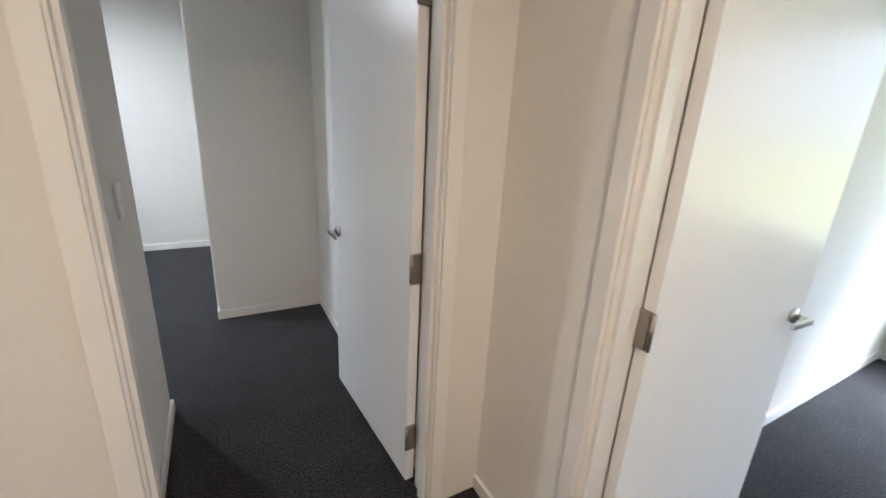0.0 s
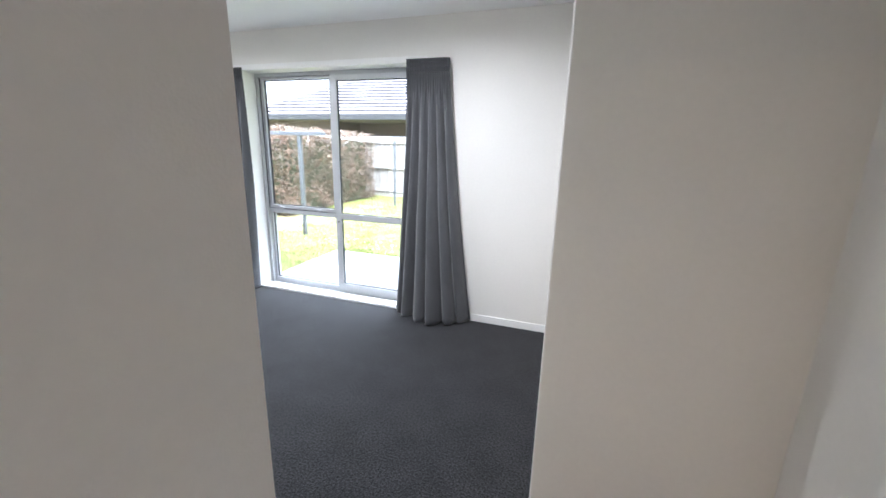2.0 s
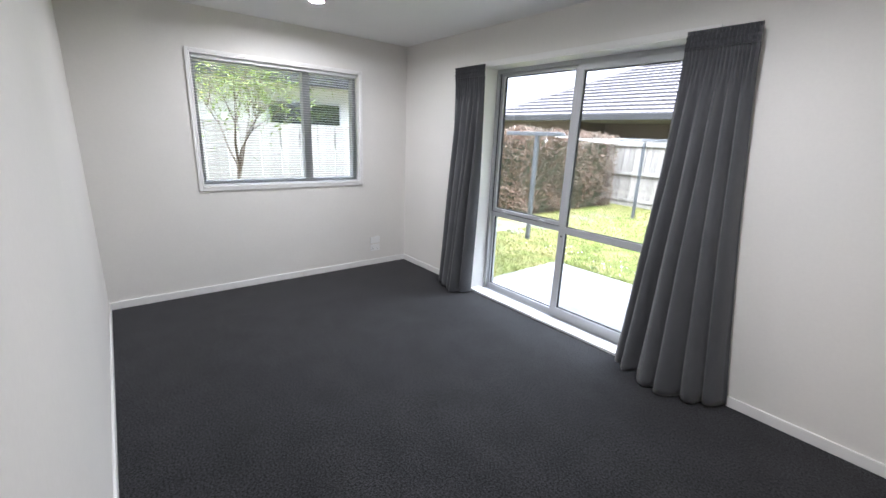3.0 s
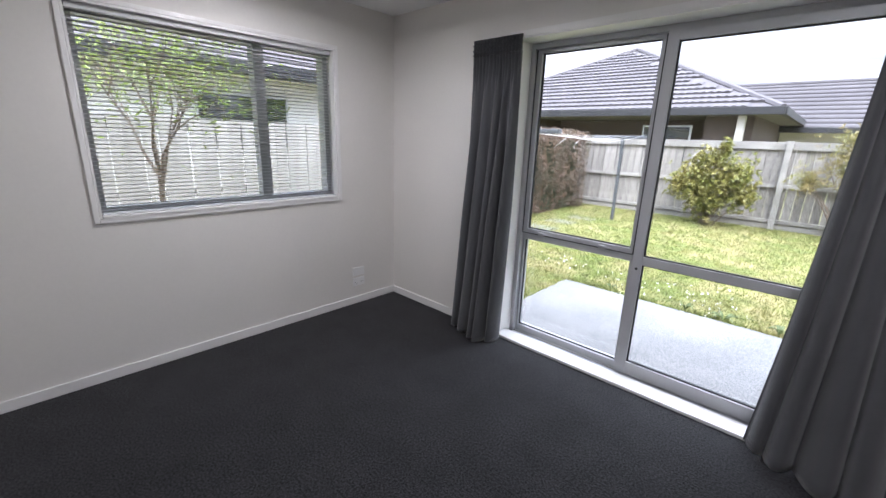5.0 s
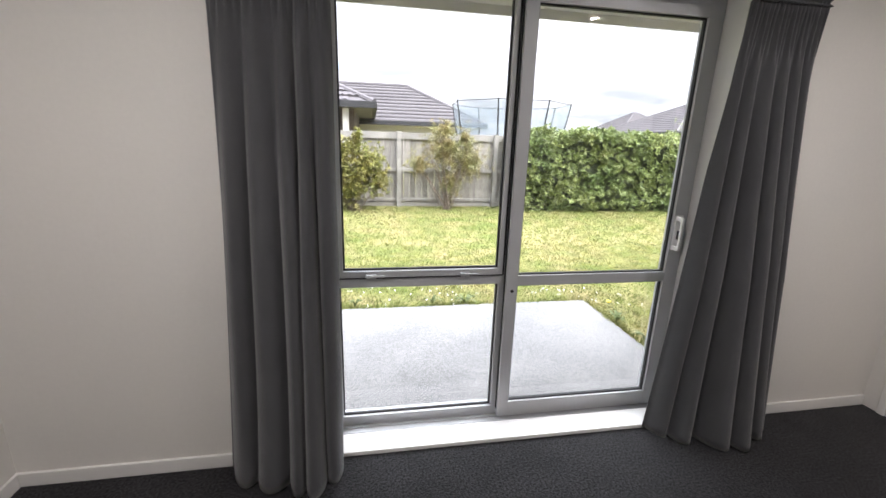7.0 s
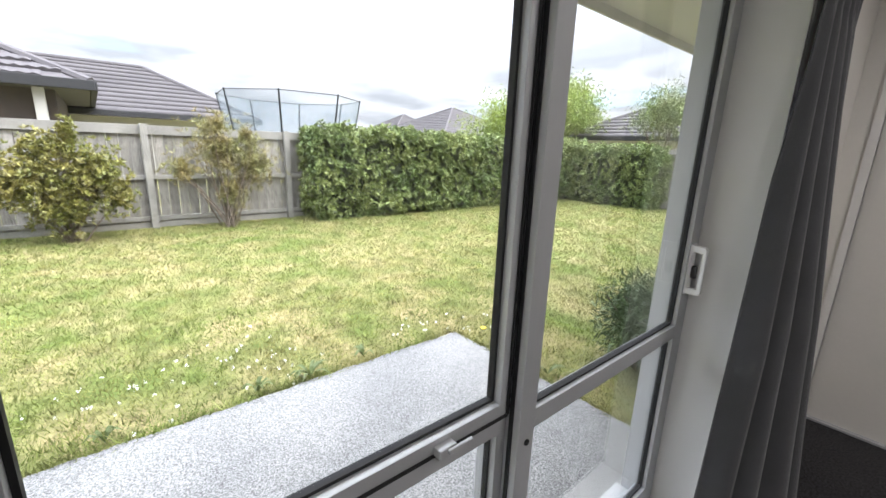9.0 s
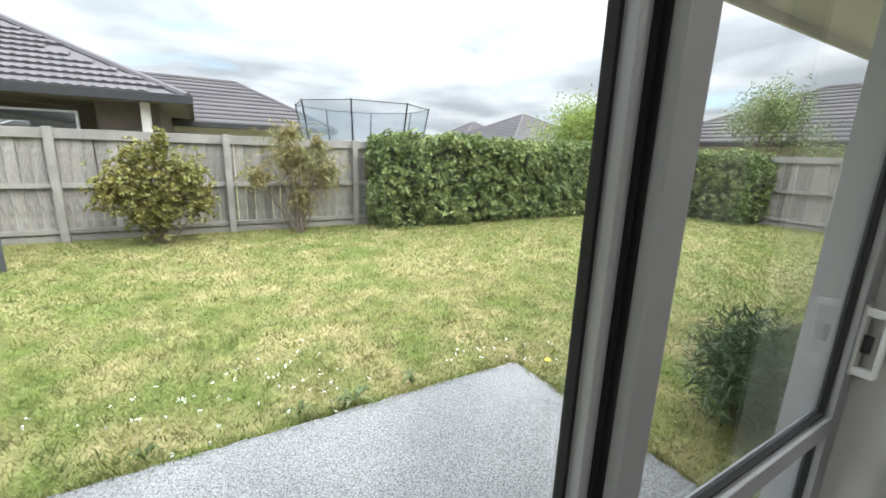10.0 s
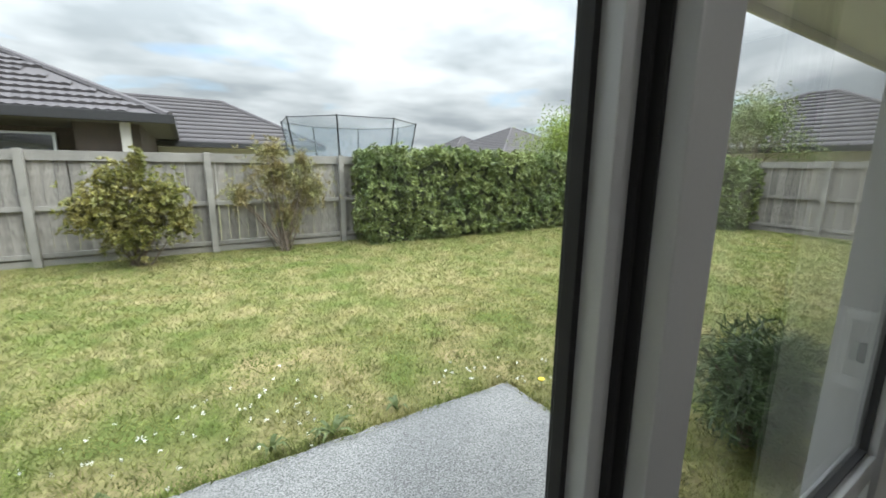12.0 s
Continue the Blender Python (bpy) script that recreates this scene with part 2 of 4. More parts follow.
def from_bm(name, bm, mat, smooth=False):
    me = bpy.data.meshes.new(name)
    bm.to_mesh(me)
    bm.free()
    if smooth:
        me.polygons.foreach_set("use_smooth", [True] * len(me.polygons))
    return finish(new(name, me), mat)


def part(name, bm, mat, parent, label="", smooth=False):
    ob = from_bm(name, bm, mat, smooth)
    ob.parent = parent
    return tagged(ob, label)


def empty(name, x, y, z, label, category, group="", rz=0.0):
    ob = new(name)
    ob.empty_display_size = 0.1
    ob.matrix_world = pose(x, y, z, 0, 0, rz)
    return tagged(ob, label, category, group)


def add_box(bm, x0, x1, y0, y1, z0, z1, bevel=0.0):
    r = bmesh.ops.create_cube(bm, size=1.0, matrix=Matrix.LocRotScale(((x0 + x1) / 2, (y0 + y1) / 2, (z0 + z1) / 2), None, (abs(x1 - x0), abs(y1 - y0), abs(z1 - z0))))
    if bevel:
        edges = {e for v in r["verts"] for e in v.link_edges}
        bmesh.ops.bevel(bm, geom=list(edges), offset=bevel, segments=2, affect="EDGES", profile=0.6)
    return bm


def box(x0, x1, y0, y1, z0, z1, bevel=0.0):
    return add_box(bmesh.new(), x0, x1, y0, y1, z0, z1, bevel)


def add_tube(bm, a, b, r0, r1=None, seg=10):
    a, b = Vector(a), Vector(b)
    d = b - a
    m = Matrix.Translation((a + b) / 2) @ d.to_track_quat("Z", "Y").to_matrix().to_4x4()
    bmesh.ops.create_cone(bm, cap_ends=True, segments=seg, radius1=r0, radius2=r0 if r1 is None else r1, depth=d.length, matrix=m)
    return bm


def tube(a, b, r0, r1=None, seg=10):
    return add_tube(bmesh.new(), a, b, r0, r1, seg)


def mesh_arrays(name, verts, faces, mat):
    """A mesh of many small faces, all with the same number of corners."""
    me = bpy.data.meshes.new(name)
    n, k = faces.shape
    me.vertices.add(len(verts))
    me.vertices.foreach_set("co", verts.astype(np.float32).ravel())
    me.loops.add(n * k)
    me.loops.foreach_set("vertex_index", faces.astype(np.int32).ravel())
    me.polygons.add(n)
    me.polygons.foreach_set("loop_start", np.arange(0, n * k, k, dtype=np.int32))
    me.update(calc_edges=True)
    return finish(new(name, me), mat)


def structure(name, bm, mat, label, category):
    return tagged(from_bm(name, bm, mat), label, category, kind="structure")


def whorls(centres, outward, count, length, rng):
    """Leaves in whorls about a shoot tip: their middles and directions."""
    n = len(centres)
    a = outward + rng.normal(size=(n, 3)) * 0.55
    a /= np.linalg.norm(a, axis=1)[:, None] + 1e-9
    s = np.cross(a, rng.normal(size=(n, 3)))
    s /= np.linalg.norm(s, axis=1)[:, None] + 1e-9
    t = np.cross(a, s)
    d = []
    for k in range(count):
        w = 2 * math.pi * k / count + rng.uniform(-0.3, 0.3, n)
        lift = rng.uniform(0.1, 0.9, n)[:, None]
        d.append(a * lift + s * np.cos(w)[:, None] + t * np.sin(w)[:, None])
    d = np.stack(d, 1).reshape(-1, 3)
    d /= np.linalg.norm(d, axis=1)[:, None]
    return np.repeat(centres, count, 0) + d * length * 0.45, d


def leaf_mesh(name, centres, length, width, mat, rng, droop=0.0, outward=None, along=None):
    """Folded leaves at the given places, turned at random or along given directions."""
    n = len(centres)
    d = rng.normal(size=(n, 3))
    if along is not None:
        d = along.copy()
    elif outward is not None:
        d += outward * 1.2
    d[:, 2] -= droop
    d /= np.linalg.norm(d, axis=1)[:, None]
    s = np.cross(d, rng.normal(size=(n, 3)))
    s /= np.linalg.norm(s, axis=1)[:, None] + 1e-9
    up = np.cross(s, d)
    ln = (length * rng.uniform(0.6, 1.25, n))[:, None]
    wd = (width * rng.uniform(0.7, 1.2, n))[:, None]
    v = np.stack([centres - d * ln / 2, centres + s * wd / 2 + up * wd * 0.2, centres + d * ln / 2, centres - s * wd / 2 + up * wd * 0.2], 1).reshape(-1, 3)
    i = np.arange(n)[:, None] * 4
    f = np.concatenate([i + [0, 1, 2], i + [0, 2, 3]], 1).reshape(-1, 3)
    return mesh_arrays(name, v, f, mat)

# ---- the house: walls, floor, ceiling ----
CEIL, WX, NY, SY, EX = 2.34, -3.94, 4.835, 2.055, 0.225
T = 0.11
DX0, DX1, DZ1 = -2.745, -0.975, 2.03       # sliding door opening
WY0, WY1, WZ0, WZ1 = 2.797, 4.272, 0.938, 2.006  # window opening

structure("floor", box(-4.0, 4.19, -1.6, 4.86, -0.10, 0.0), M_CARPET, "charcoal cut-pile carpet over the whole floor", "carpet")
structure("ceiling", box(-4.19, 4.19, -1.7, 5.09, CEIL, CEIL + 0.1), M_CEIL, "flat white painted plasterboard ceiling", "ceiling")

b = bmesh.new()
add_box(b, -4.19, DX0, NY, 5.09, -0.19, CEIL)
add_box(b, DX1, 4.19, NY, 5.09, -0.19, CEIL)
add_box(b, DX0, DX1, NY, 5.09, DZ1, CEIL)
add_box(b, DX0, DX1, NY, 5.09, -0.19, -0.045)
structure("wall_north", b, M_WALL, "cream painted bedroom wall round a sliding door", "wall")
b = bmesh.new()
add_box(b, -4.19, WX, -1.7, WY0, -0.19, CEIL)
add_box(b, -4.19, WX, WY1, NY, -0.19, CEIL)
add_box(b, -4.19, WX, WY0, WY1, -0.19, WZ0)
add_box(b, -4.19, WX, WY0, WY1, WZ1, CEIL)
structure("wall_west", b, M_WALL, "cream painted bedroom wall with a wide window", "wall")
LX, RX = 0.004, 0.905                     # entry passage
structure("wall_south", box(WX, LX, SY - T, SY, 0, CEIL), M_WALL, "cream painted bedroom wall with no opening", "wall")
structure("wall_passage_west", box(LX - T, LX, 1.195, SY - T, 0, CEIL), M_WALL, "cream painted passage wall with a light switch", "wall")
b = bmesh.new()
add_box(b, RX, RX + T, 1.195, 4.83, 0, CEIL)
structure("wall_passage_east", b, M_WALL, "cream painted passage wall behind the open door", "wall")
# wardrobe nib and front
WR0, WR1, WRZ = 3.12, 4.72, 2.0
structure("wall_wardrobe_end", box(EX, RX, 2.995, 3.085, 0, CEIL), M_WALL, "cream painted end wall of the wardrobe", "wall")
b = bmesh.new()
add_box(b, EX, EX + 0.09, WR0 - 0.035, NY, WRZ, CEIL)
add_box(b, EX, EX + 0.09, WR1, NY, 0, WRZ)
structure("wall_wardrobe_front", b, M_WALL, "cream painted wall over the wardrobe doors", "wall")
# hall
HY0, HY1 = 1.085, 1.195
J0, J1 = 0.075, 0.862                      # bedroom doorway
b = bmesh.new()
add_box(b, -0.9, J0 - 0.02, HY0, HY1, 0, CEIL)
add_box(b, J1 + 0.02, 1.185, HY0, HY1, 0, CEIL)
add_box(b, J0 - 0.02, J1 + 0.02, HY0, HY1, 2.02, CEIL)
structure("wall_hall_north", b, M_WALL, "cream painted hall wall round the bedroom door", "wall")
HX = 1.075
K0, K1 = -0.17, 0.63                       # second doorway, in the hall's east wall
b = bmesh.new()
add_box(b, HX, HX + T, K1 + 0.02, HY0, 0, CEIL)
add_box(b, HX, HX + T, -1.6, K0 - 0.02, 0, CEIL)
add_box(b, HX, HX + T, K0 - 0.02, K1 + 0.02, 2.02, CEIL)
structure("wall_hall_east", b, M_WALL, "cream painted hall wall round a second door", "wall")
structure("wall_hall_west", box(-0.45, -0.34, -1.6, HY0, 0, CEIL), M_WALL, "plain cream painted hall wall", "wall")
structure("wall_hall_south", box(WX, 4.19, -1.7, -1.6, -0.19, CEIL), M_WALL, "plain cream painted wall closing the hall", "wall")
structure("wall_far_room_north", box(HX + T, 4.08, 0.76, 0.87, 0, CEIL), M_WALL, "cream painted wall of the far room", "wall")
b = bmesh.new()
add_box(b, 4.08, 4.19, 0.55, 4.83, 0, CEIL)
add_box(b, 4.08, 4.19, -1.6, 0.55, 0, 0.7)
add_box(b, 4.08, 4.19, -1.6, 0.55, 2.1, CEIL)
structure("wall_far_room_east", b, M_WALL, "cream painted wall with a wide glass door opening", "wall")


# skirting boards
def skirting(x0, x1, y0, y1):
    return structure("baseboard", box(x0, x1, y0, y1, 0.0, 0.062, 0.004), M_TRIM, "narrow white painted skirting board", "skirting board")


S = 0.013
skirting(WX, DX0 - 0.04, NY - S, NY)
skirting(DX1 + 0.04, EX - 0.005, NY - S, NY)
skirting(WX, WX + S, SY + S, NY - S)
skirting(WX, LX, SY, SY + S)
skirting(LX, LX + S, 1.215, SY + S)
skirting(RX - S, RX, 1.215, 2.995)
skirting(EX - S, RX - S, 2.995 - S, 2.995)
skirting(EX - S, EX, 2.995, WR0 - 0.045)
skirting(HX - S, HX, K1 + 0.075, HY0)
skirting(HX + T, 4.08, 0.76 - S, 0.76)


# door frames and architraves
def doorway(name, x0, x1, y0, y1, m):
    """Jambs, stops and architraves of a doorway along local x, its wall from y0 to y1."""
    top = empty(name, 0, 0, 0, "white painted timber frame of an inner doorway", "door frame")
    top.matrix_world = m
    top["kind"] = "structure"
    for n, a in (("jamb", (x0 - 0.02, x0, y0, y1, 0, 2.0)), ("jamb", (x1, x1 + 0.02, y0, y1, 0, 2.0)), ("head", (x0 - 0.02, x1 + 0.02, y0, y1, 2.0, 2.02))):
        part(n, box(*a, 0.002), M_TRIM, top)
    ym = y1 - 0.05
    for a in ((x0, x0 + 0.012, y0 + 0.02, ym, 0, 1.988), (x1 - 0.012, x1, y0 + 0.02, ym, 0, 1.988), (x0, x1, y0 + 0.02, ym, 1.988, 2.0)):
        part("door_stop", box(*a, 0.002), M_TRIM, top)
    for ya, yb in ((y0 - 0.014, y0), (y1, y1 + 0.014)):
        for a in ((x0 - 0.055, x0 - 0.006, ya, yb, 0, 2.055), (x1 + 0.006, x1 + 0.055, ya, yb, 0, 2.055), (x0 - 0.006, x1 + 0.006, ya, yb, 2.006, 2.055)):
            part("architrave", box(*a, 0.004), M_TRIM, top)
    return top


doorway("door_frame", J0, J1, HY0, HY1, pose(0, 0, 0))
doorway("door_frame", -K1, -K0, HX, HX + T, Matrix(((0, 1, 0, 0), (-1, 0, 0, 0), (0, 0, 1, 0), (0, 0, 0, 1))))


def lever_handle(parent, x, y, z, side):
    """A lever on a round rose; side is +1 or -1 along local y. The lever points back to the hinge."""
    h = part("door_handle", tube((x, y, z), (x, y + side * 0.010, z), 0.026, seg=24), M_CHROME, parent, "satin chrome lever handle", True)
    b = tube((x, y + side * 0.008, z), (x, y + side * 0.048, z), 0.0095, seg=14)
    part("spindle", b, M_CHROME, h, smooth=True)
    part("lever", box(x - 0.105, x + 0.010, y + side * 0.040, y + side * 0.054, z - 0.010, z + 0.010, 0.004), M_CHROME, h)


def inner_door(name, x, y, rz, flip, label, lever=0.85):
    """A flush door hung at its hinge edge; local x runs along the leaf, its face lies at y = 0."""
    d = empty(name, x, y, 0.0, label, "door", rz=rz)
    d["kind"] = "structure"
    part("leaf", box(0.003, 0.775, -0.018, 0.018, 0.012, 1.985, 0.0025), M_DOOR, d)
    lever_handle(d, 0.715, 0.018, lever, 1)
    lever_handle(d, 0.715, -0.018, lever, -1)
    for z in (0.22, 0.90, 1.72):
        h = part("hinge", box(-0.012, 0.003, -0.016, 0.020, z - 0.05, z + 0.05, 0.001), M_STEEL, d, "brushed steel butt hinge")
        part("knuckle", tube((-0.006, flip * 0.022, z - 0.05), (-0.006, flip * 0.022, z + 0.05), 0.006, seg=12), M_STEEL, h, smooth=True)
    return d


inner_door("door_1", 0.850, 1.215, 94.19, 1, "white satin flush door standing open into the bedroom")
inner_door("door_2", 1.195, 0.615, -2.0, -1, "white satin flush door standing open into the far room", 0.82)


# light switch
def wall_plate(name, m, w, h, label, category, marks):
    s = empty(name, 0, 0, 0, label, category)
    s.matrix_world = m
    part("plate", box(-w / 2, w / 2, -0.009, 0.0, -h / 2, h / 2, 0.003), M_PLASTIC, s)
    marks(s)
    return s


def rocker(s):
    part("rocker", box(-0.010, 0.010, -0.013, -0.0085, -0.014, 0.014, 0.002), M_PLASTIC, s)
    part("surround", box(-0.014, 0.014, -0.0098, -0.0085, -0.018, 0.018, 0.001), M_TRIM, s)


def socket_marks(s):
    for x in (-0.028, 0.028):
        part("switch_rocker", box(x - 0.007, x + 0.007, -0.012, -0.0085, 0.012, 0.024, 0.001), M_PLASTIC, s)
        for dx, rz in ((-0.007, 25), (0.007, -25)):
            b = box(-0.0013, 0.0013, -0.0095, -0.0088, -0.004, 0.004)
            bmesh.ops.transform(b, matrix=pose(x + dx, 0, -0.006, 0, rz, 0), verts=b.verts)
            part("pin_slot", b, M_SLOT, s)
        part("pin_slot", box(x - 0.0013, x + 0.0013, -0.0095, -0.0088, -0.019, -0.011), M_SLOT, s)


def blank_marks(s):
    part("data_jack", box(-0.008, 0.008, -0.0105, -0.0085, -0.008, 0.008, 0.001), M_TRIM, s)


wall_plate("light_switch", pose(LX, 1.740, 1.066, 0, 0, 90), 0.073, 0.117, "white plastic one-gang light switch on the passage wall", "light switch", rocker)
wall_plate("power_outlet", pose(WX, 4.44, 0.195, 0, 0, 90), 0.115, 0.073, "white plastic double power outlet above the skirting", "power outlet", socket_marks)
wall_plate("data_outlet", pose(WX, 4.44, 0.285, 0, 0, 90), 0.115, 0.073, "white plastic data outlet above the power outlet", "data outlet", blank_marks)


def downlight(x, y, z, mat, label):
    d = empty("ceiling_downlight", x, y, z, label, "downlight")
    b = bmesh.new()
    bmesh.ops.create_cone(b, cap_ends=False, segments=32, radius1=0.052, radius2=0.040, depth=0.012, matrix=Matrix.Translation((0, 0, -0.006)))
    part("rim", b, M_PLASTIC, d, smooth=True)
    b = bmesh.new()
    bmesh.ops.create_circle(b, cap_ends=True, segments=32, radius=0.042, matrix=Matrix.Translation((0, 0, -0.004)))
    part("lens", b, mat, d)


for x, y in ((-3.11, 3.515), (-0.82, 3.53)):
    downlight(x, y, CEIL, M_LAMP, "small round warm downlight, switched on")
downlight(0.30, -0.75, CEIL, M_LAMP2, "small round warm hall downlight, switched on")

# ---- wardrobe doors ----
wd = empty("wardrobe_front", EX, 0, 0, "white framed wardrobe with cream sliding doors, closed", "wardrobe")
for a in ((-0.012, 0.07, WR0 - 0.035, WR0, 0, WRZ), (-0.012, 0.07, WR1, WR1 + 0.035, 0, WRZ + 0.035), (-0.012, 0.07, WR0 - 0.035, WR1, WRZ, WRZ + 0.035)):
    part("jamb", box(*a, 0.004), M_TRIM, wd)
part("top_track", box(0.000, 0.062, WR0, WR1, WRZ - 0.035, WRZ, 0.001), M_ALU, wd, "aluminium top track")
part("floor_track", box(0.000, 0.062, WR0, WR1, 0.0, 0.012, 0.001), M_ALU, wd, "aluminium floor track")
wm = (WR0 + WR1) / 2
part("sliding_door", box(0.026, 0.044, wm - 0.02, WR1, 0.012, WRZ - 0.03, 0.002), M_WALL, wd, "cream painted sliding panel")
part("sliding_door", box(0.000, 0.018, WR0, wm + 0.02, 0.012, WRZ - 0.03, 0.002), M_WALL, wd, "cream painted sliding panel")

# ---- sliding glass door ----
FY = 4.995                                   # inner face of the fixed frame
trim = empty("door_trim", 0, 0, 0, "white painted reveal and architrave round the sliding door", "door trim")
trim["kind"] = "structure"
for n, a in (("reveal", (DX0 - 0.002, DX0 + 0.016, NY - 0.012, FY, 0, DZ1)), ("reveal", (DX1 - 0.016, DX1 + 0.002, NY - 0.012, FY, 0, DZ1)),
             ("reveal", (DX0 + 0.016, DX1 - 0.016, NY - 0.012, FY, DZ1 - 0.008, DZ1 + 0.002)), ("sill", (DX0 + 0.016, DX1 - 0.016, NY - 0.02, 4.940, -0.044, 0.018)),
             ("architrave", (DX0 - 0.038, DX0 - 0.002, NY - 0.014, NY, 0, DZ1 + 0.038)), ("architrave", (DX1 + 0.002, DX1 + 0.038, NY - 0.014, NY, 0, DZ1 + 0.038)),
             ("architrave", (DX0 - 0.002, DX1 + 0.002, NY - 0.014, NY, DZ1 + 0.002, DZ1 + 0.038))):
    part(n, box(*a, 0.003), M_TRIM, trim)


def pane(x0, x1, z0, z1, y, parent):
    ob = part("pane", box(x0, x1, y - 0.003, y + 0.003, z0, z1), M_GLASS, parent, "clear glass pane")
    ob.visible_shadow = False
    for a in ((x0 - 0.001, x1 + 0.001, z0 - 0.001, z0 + 0.006), (x0 - 0.001, x1 + 0.001, z1 - 0.006, z1 + 0.001),
              (x0 - 0.001, x0 + 0.006, z0 + 0.006, z1 - 0.006), (x1 - 0.006, x1 + 0.001, z0 + 0.006, z1 - 0.006)):
        part("gasket", box(a[0], a[1], y - 0.007, y + 0.007, a[2], a[3]), M_GASKET, ob)
    return ob


slider = empty("window_1", 0, 0, 0, "silver aluminium sliding glass door, closed, with a side window", "sliding door")
slider["kind"] = "structure"
A0, A1, AZ = DX0 + 0.016, DX1 - 0.016, DZ1 - 0.008
MX = -1.905                                  # meeting line
# outer frame
for n, a in (("frame_jamb", (A0, A0 + 0.030, FY, 5.10, -0.044, AZ)), ("frame_jamb", (A1 - 0.030, A1, FY, 5.10, -0.044, AZ)),
             ("frame_head", (A0 + 0.030, A1 - 0.030, FY, 5.10, AZ - 0.032, AZ)), ("threshold", (A0 + 0.030, A1 - 0.030, 4.941, 5.12, -0.043, -0.006)),
             ("track", (A0 + 0.030, A1 - 0.030, FY - 0.034, FY - 0.030, -0.006, 0.004)), ("track", (A0 + 0.030, A1 - 0.030, FY + 0.010, FY + 0.016, -0.006, 0.003)), ("track", (A0 + 0.030, A1 - 0.030, FY + 0.040, FY + 0.046, -0.006, 0.003))):
    part(n, box(*a, 0.0015), M_ALU, slider)
# fixed side: mullion, transom, lower pane, awning sash above
F0, F1 = A0 + 0.030, MX + 0.03
for n, a in (("mullion", (MX - 0.010, F1, 5.032, 5.062, -0.006, AZ - 0.032)), ("transom", (F0, MX - 0.010, 5.022, 5.095, 0.728, 0.772)),
             ("bead", (F0, MX - 0.010, 5.030, 5.09, -0.006, 0.044)), ("bead", (F0, F0 + 0.016, 5.030, 5.09, 0.044, 0.728)),
             ("bead", (MX - 0.026, MX - 0.010, 5.030, 5.09, 0.044, 0.728))):
    part(n, box(*a, 0.0015), M_ALU, slider)
pane(F0 + 0.016, MX - 0.026, 0.044, 0.728, 5.055, slider)
sash = part("awning_sash", box(F0 + 0.004, F0 + 0.036, 5.020, 5.058, 0.776, AZ - 0.036, 0.0015), M_ALU, slider, "silver aluminium awning sash")
for a in ((MX - 0.034, MX - 0.014, 0.776, AZ - 0.036), (F0 + 0.036, MX - 0.034, 0.776, 0.806), (F0 + 0.036, MX - 0.034, AZ - 0.056, AZ - 0.036)):
    part("sash_rail", box(a[0], a[1], 5.020, 5.058, a[2], a[3], 0.0015), M_ALU, sash)
sp = part("pane", box(F0 + 0.036, MX - 0.034, 5.046, 5.052, 0.806, AZ - 0.056), M_GLASS, sash, "clear glass pane")
sp.visible_shadow = False
for a in ((F0 + 0.036, F0 + 0.043, 0.806, AZ - 0.056), (MX - 0.041, MX - 0.034, 0.806, AZ - 0.056), (F0 + 0.043, MX - 0.041, 0.806, 0.813), (F0 + 0.043, MX - 0.041, AZ - 0.063, AZ - 0.056)):
    part("gasket", box(a[0], a[1], 5.040, 5.056, a[2], a[3]), M_GASKET, sash)
for x in (F0 + 0.16, MX - 0.20):
    la = part("window_catch", box(x - 0.022, x + 0.022, 4.998, 5.020, 0.775, 0.795, 0.003), M_ALU, slider, "small silver window catch")
    part("catch_lever", box(x - 0.004, x + 0.06, 4.992, 5.000, 0.783, 0.793, 0.003), M_ALU, la)
# sliding panel in front
panel = part("sliding_panel", box(MX, MX + 0.056, FY - 0.006, FY + 0.034, 0.004, AZ - 0.030, 0.002), M_ALU, slider, "silver aluminium sliding panel")
P1 = A1 - 0.006
for n, a in (("stile", (P1 - 0.072, P1, 0.004, AZ - 0.030)), ("top_rail", (MX + 0.056, P1 - 0.072, AZ - 0.080, AZ - 0.030)),
             ("mid_rail", (MX + 0.056, P1 - 0.072, 0.727, 0.777)), ("bottom_rail", (MX + 0.056, P1 - 0.072, 0.004, 0.088))):
    part(n, box(a[0], a[1], FY - 0.006, FY + 0.034, a[2], a[3], 0.002), M_ALU, panel)
for z0, z1 in ((0.088, 0.727), (0.777, AZ - 0.080)):
    ob = part("pane", box(MX + 0.056, P1 - 0.072, FY + 0.014, FY + 0.020, z0, z1), M_GLASS, panel, "clear glass pane")
    ob.visible_shadow = False
    for a in ((MX + 0.056, MX + 0.062, z0, z1), (P1 - 0.078, P1 - 0.072, z0, z1), (MX + 0.062, P1 - 0.078, z0, z0 + 0.006), (MX + 0.062, P1 - 0.078, z1 - 0.006, z1)):
        part("gasket", box(a[0], a[1], FY + 0.008, FY + 0.026, a[2], a[3]), M_GASKET, panel)
part("brush_seal", box(MX - 0.004, MX, FY + 0.012, FY + 0.022, 0.04, AZ - 0.032), M_GASKET, panel, "black brush seal")
part("gasket", box(MX - 0.0135, MX - 0.0085, 5.014, 5.031, 0.776, AZ - 0.036), M_GASKET, slider)
part("gasket", box(F0 + 0.0005, F0 + 0.0038, 5.014, 5.030, 0.776, AZ - 0.036), M_GASKET, slider)
part("gasket", box(F0 + 0.004, MX - 0.0135, 5.014, 5.0215, 0.7725, 0.7755), M_GASKET, slider)
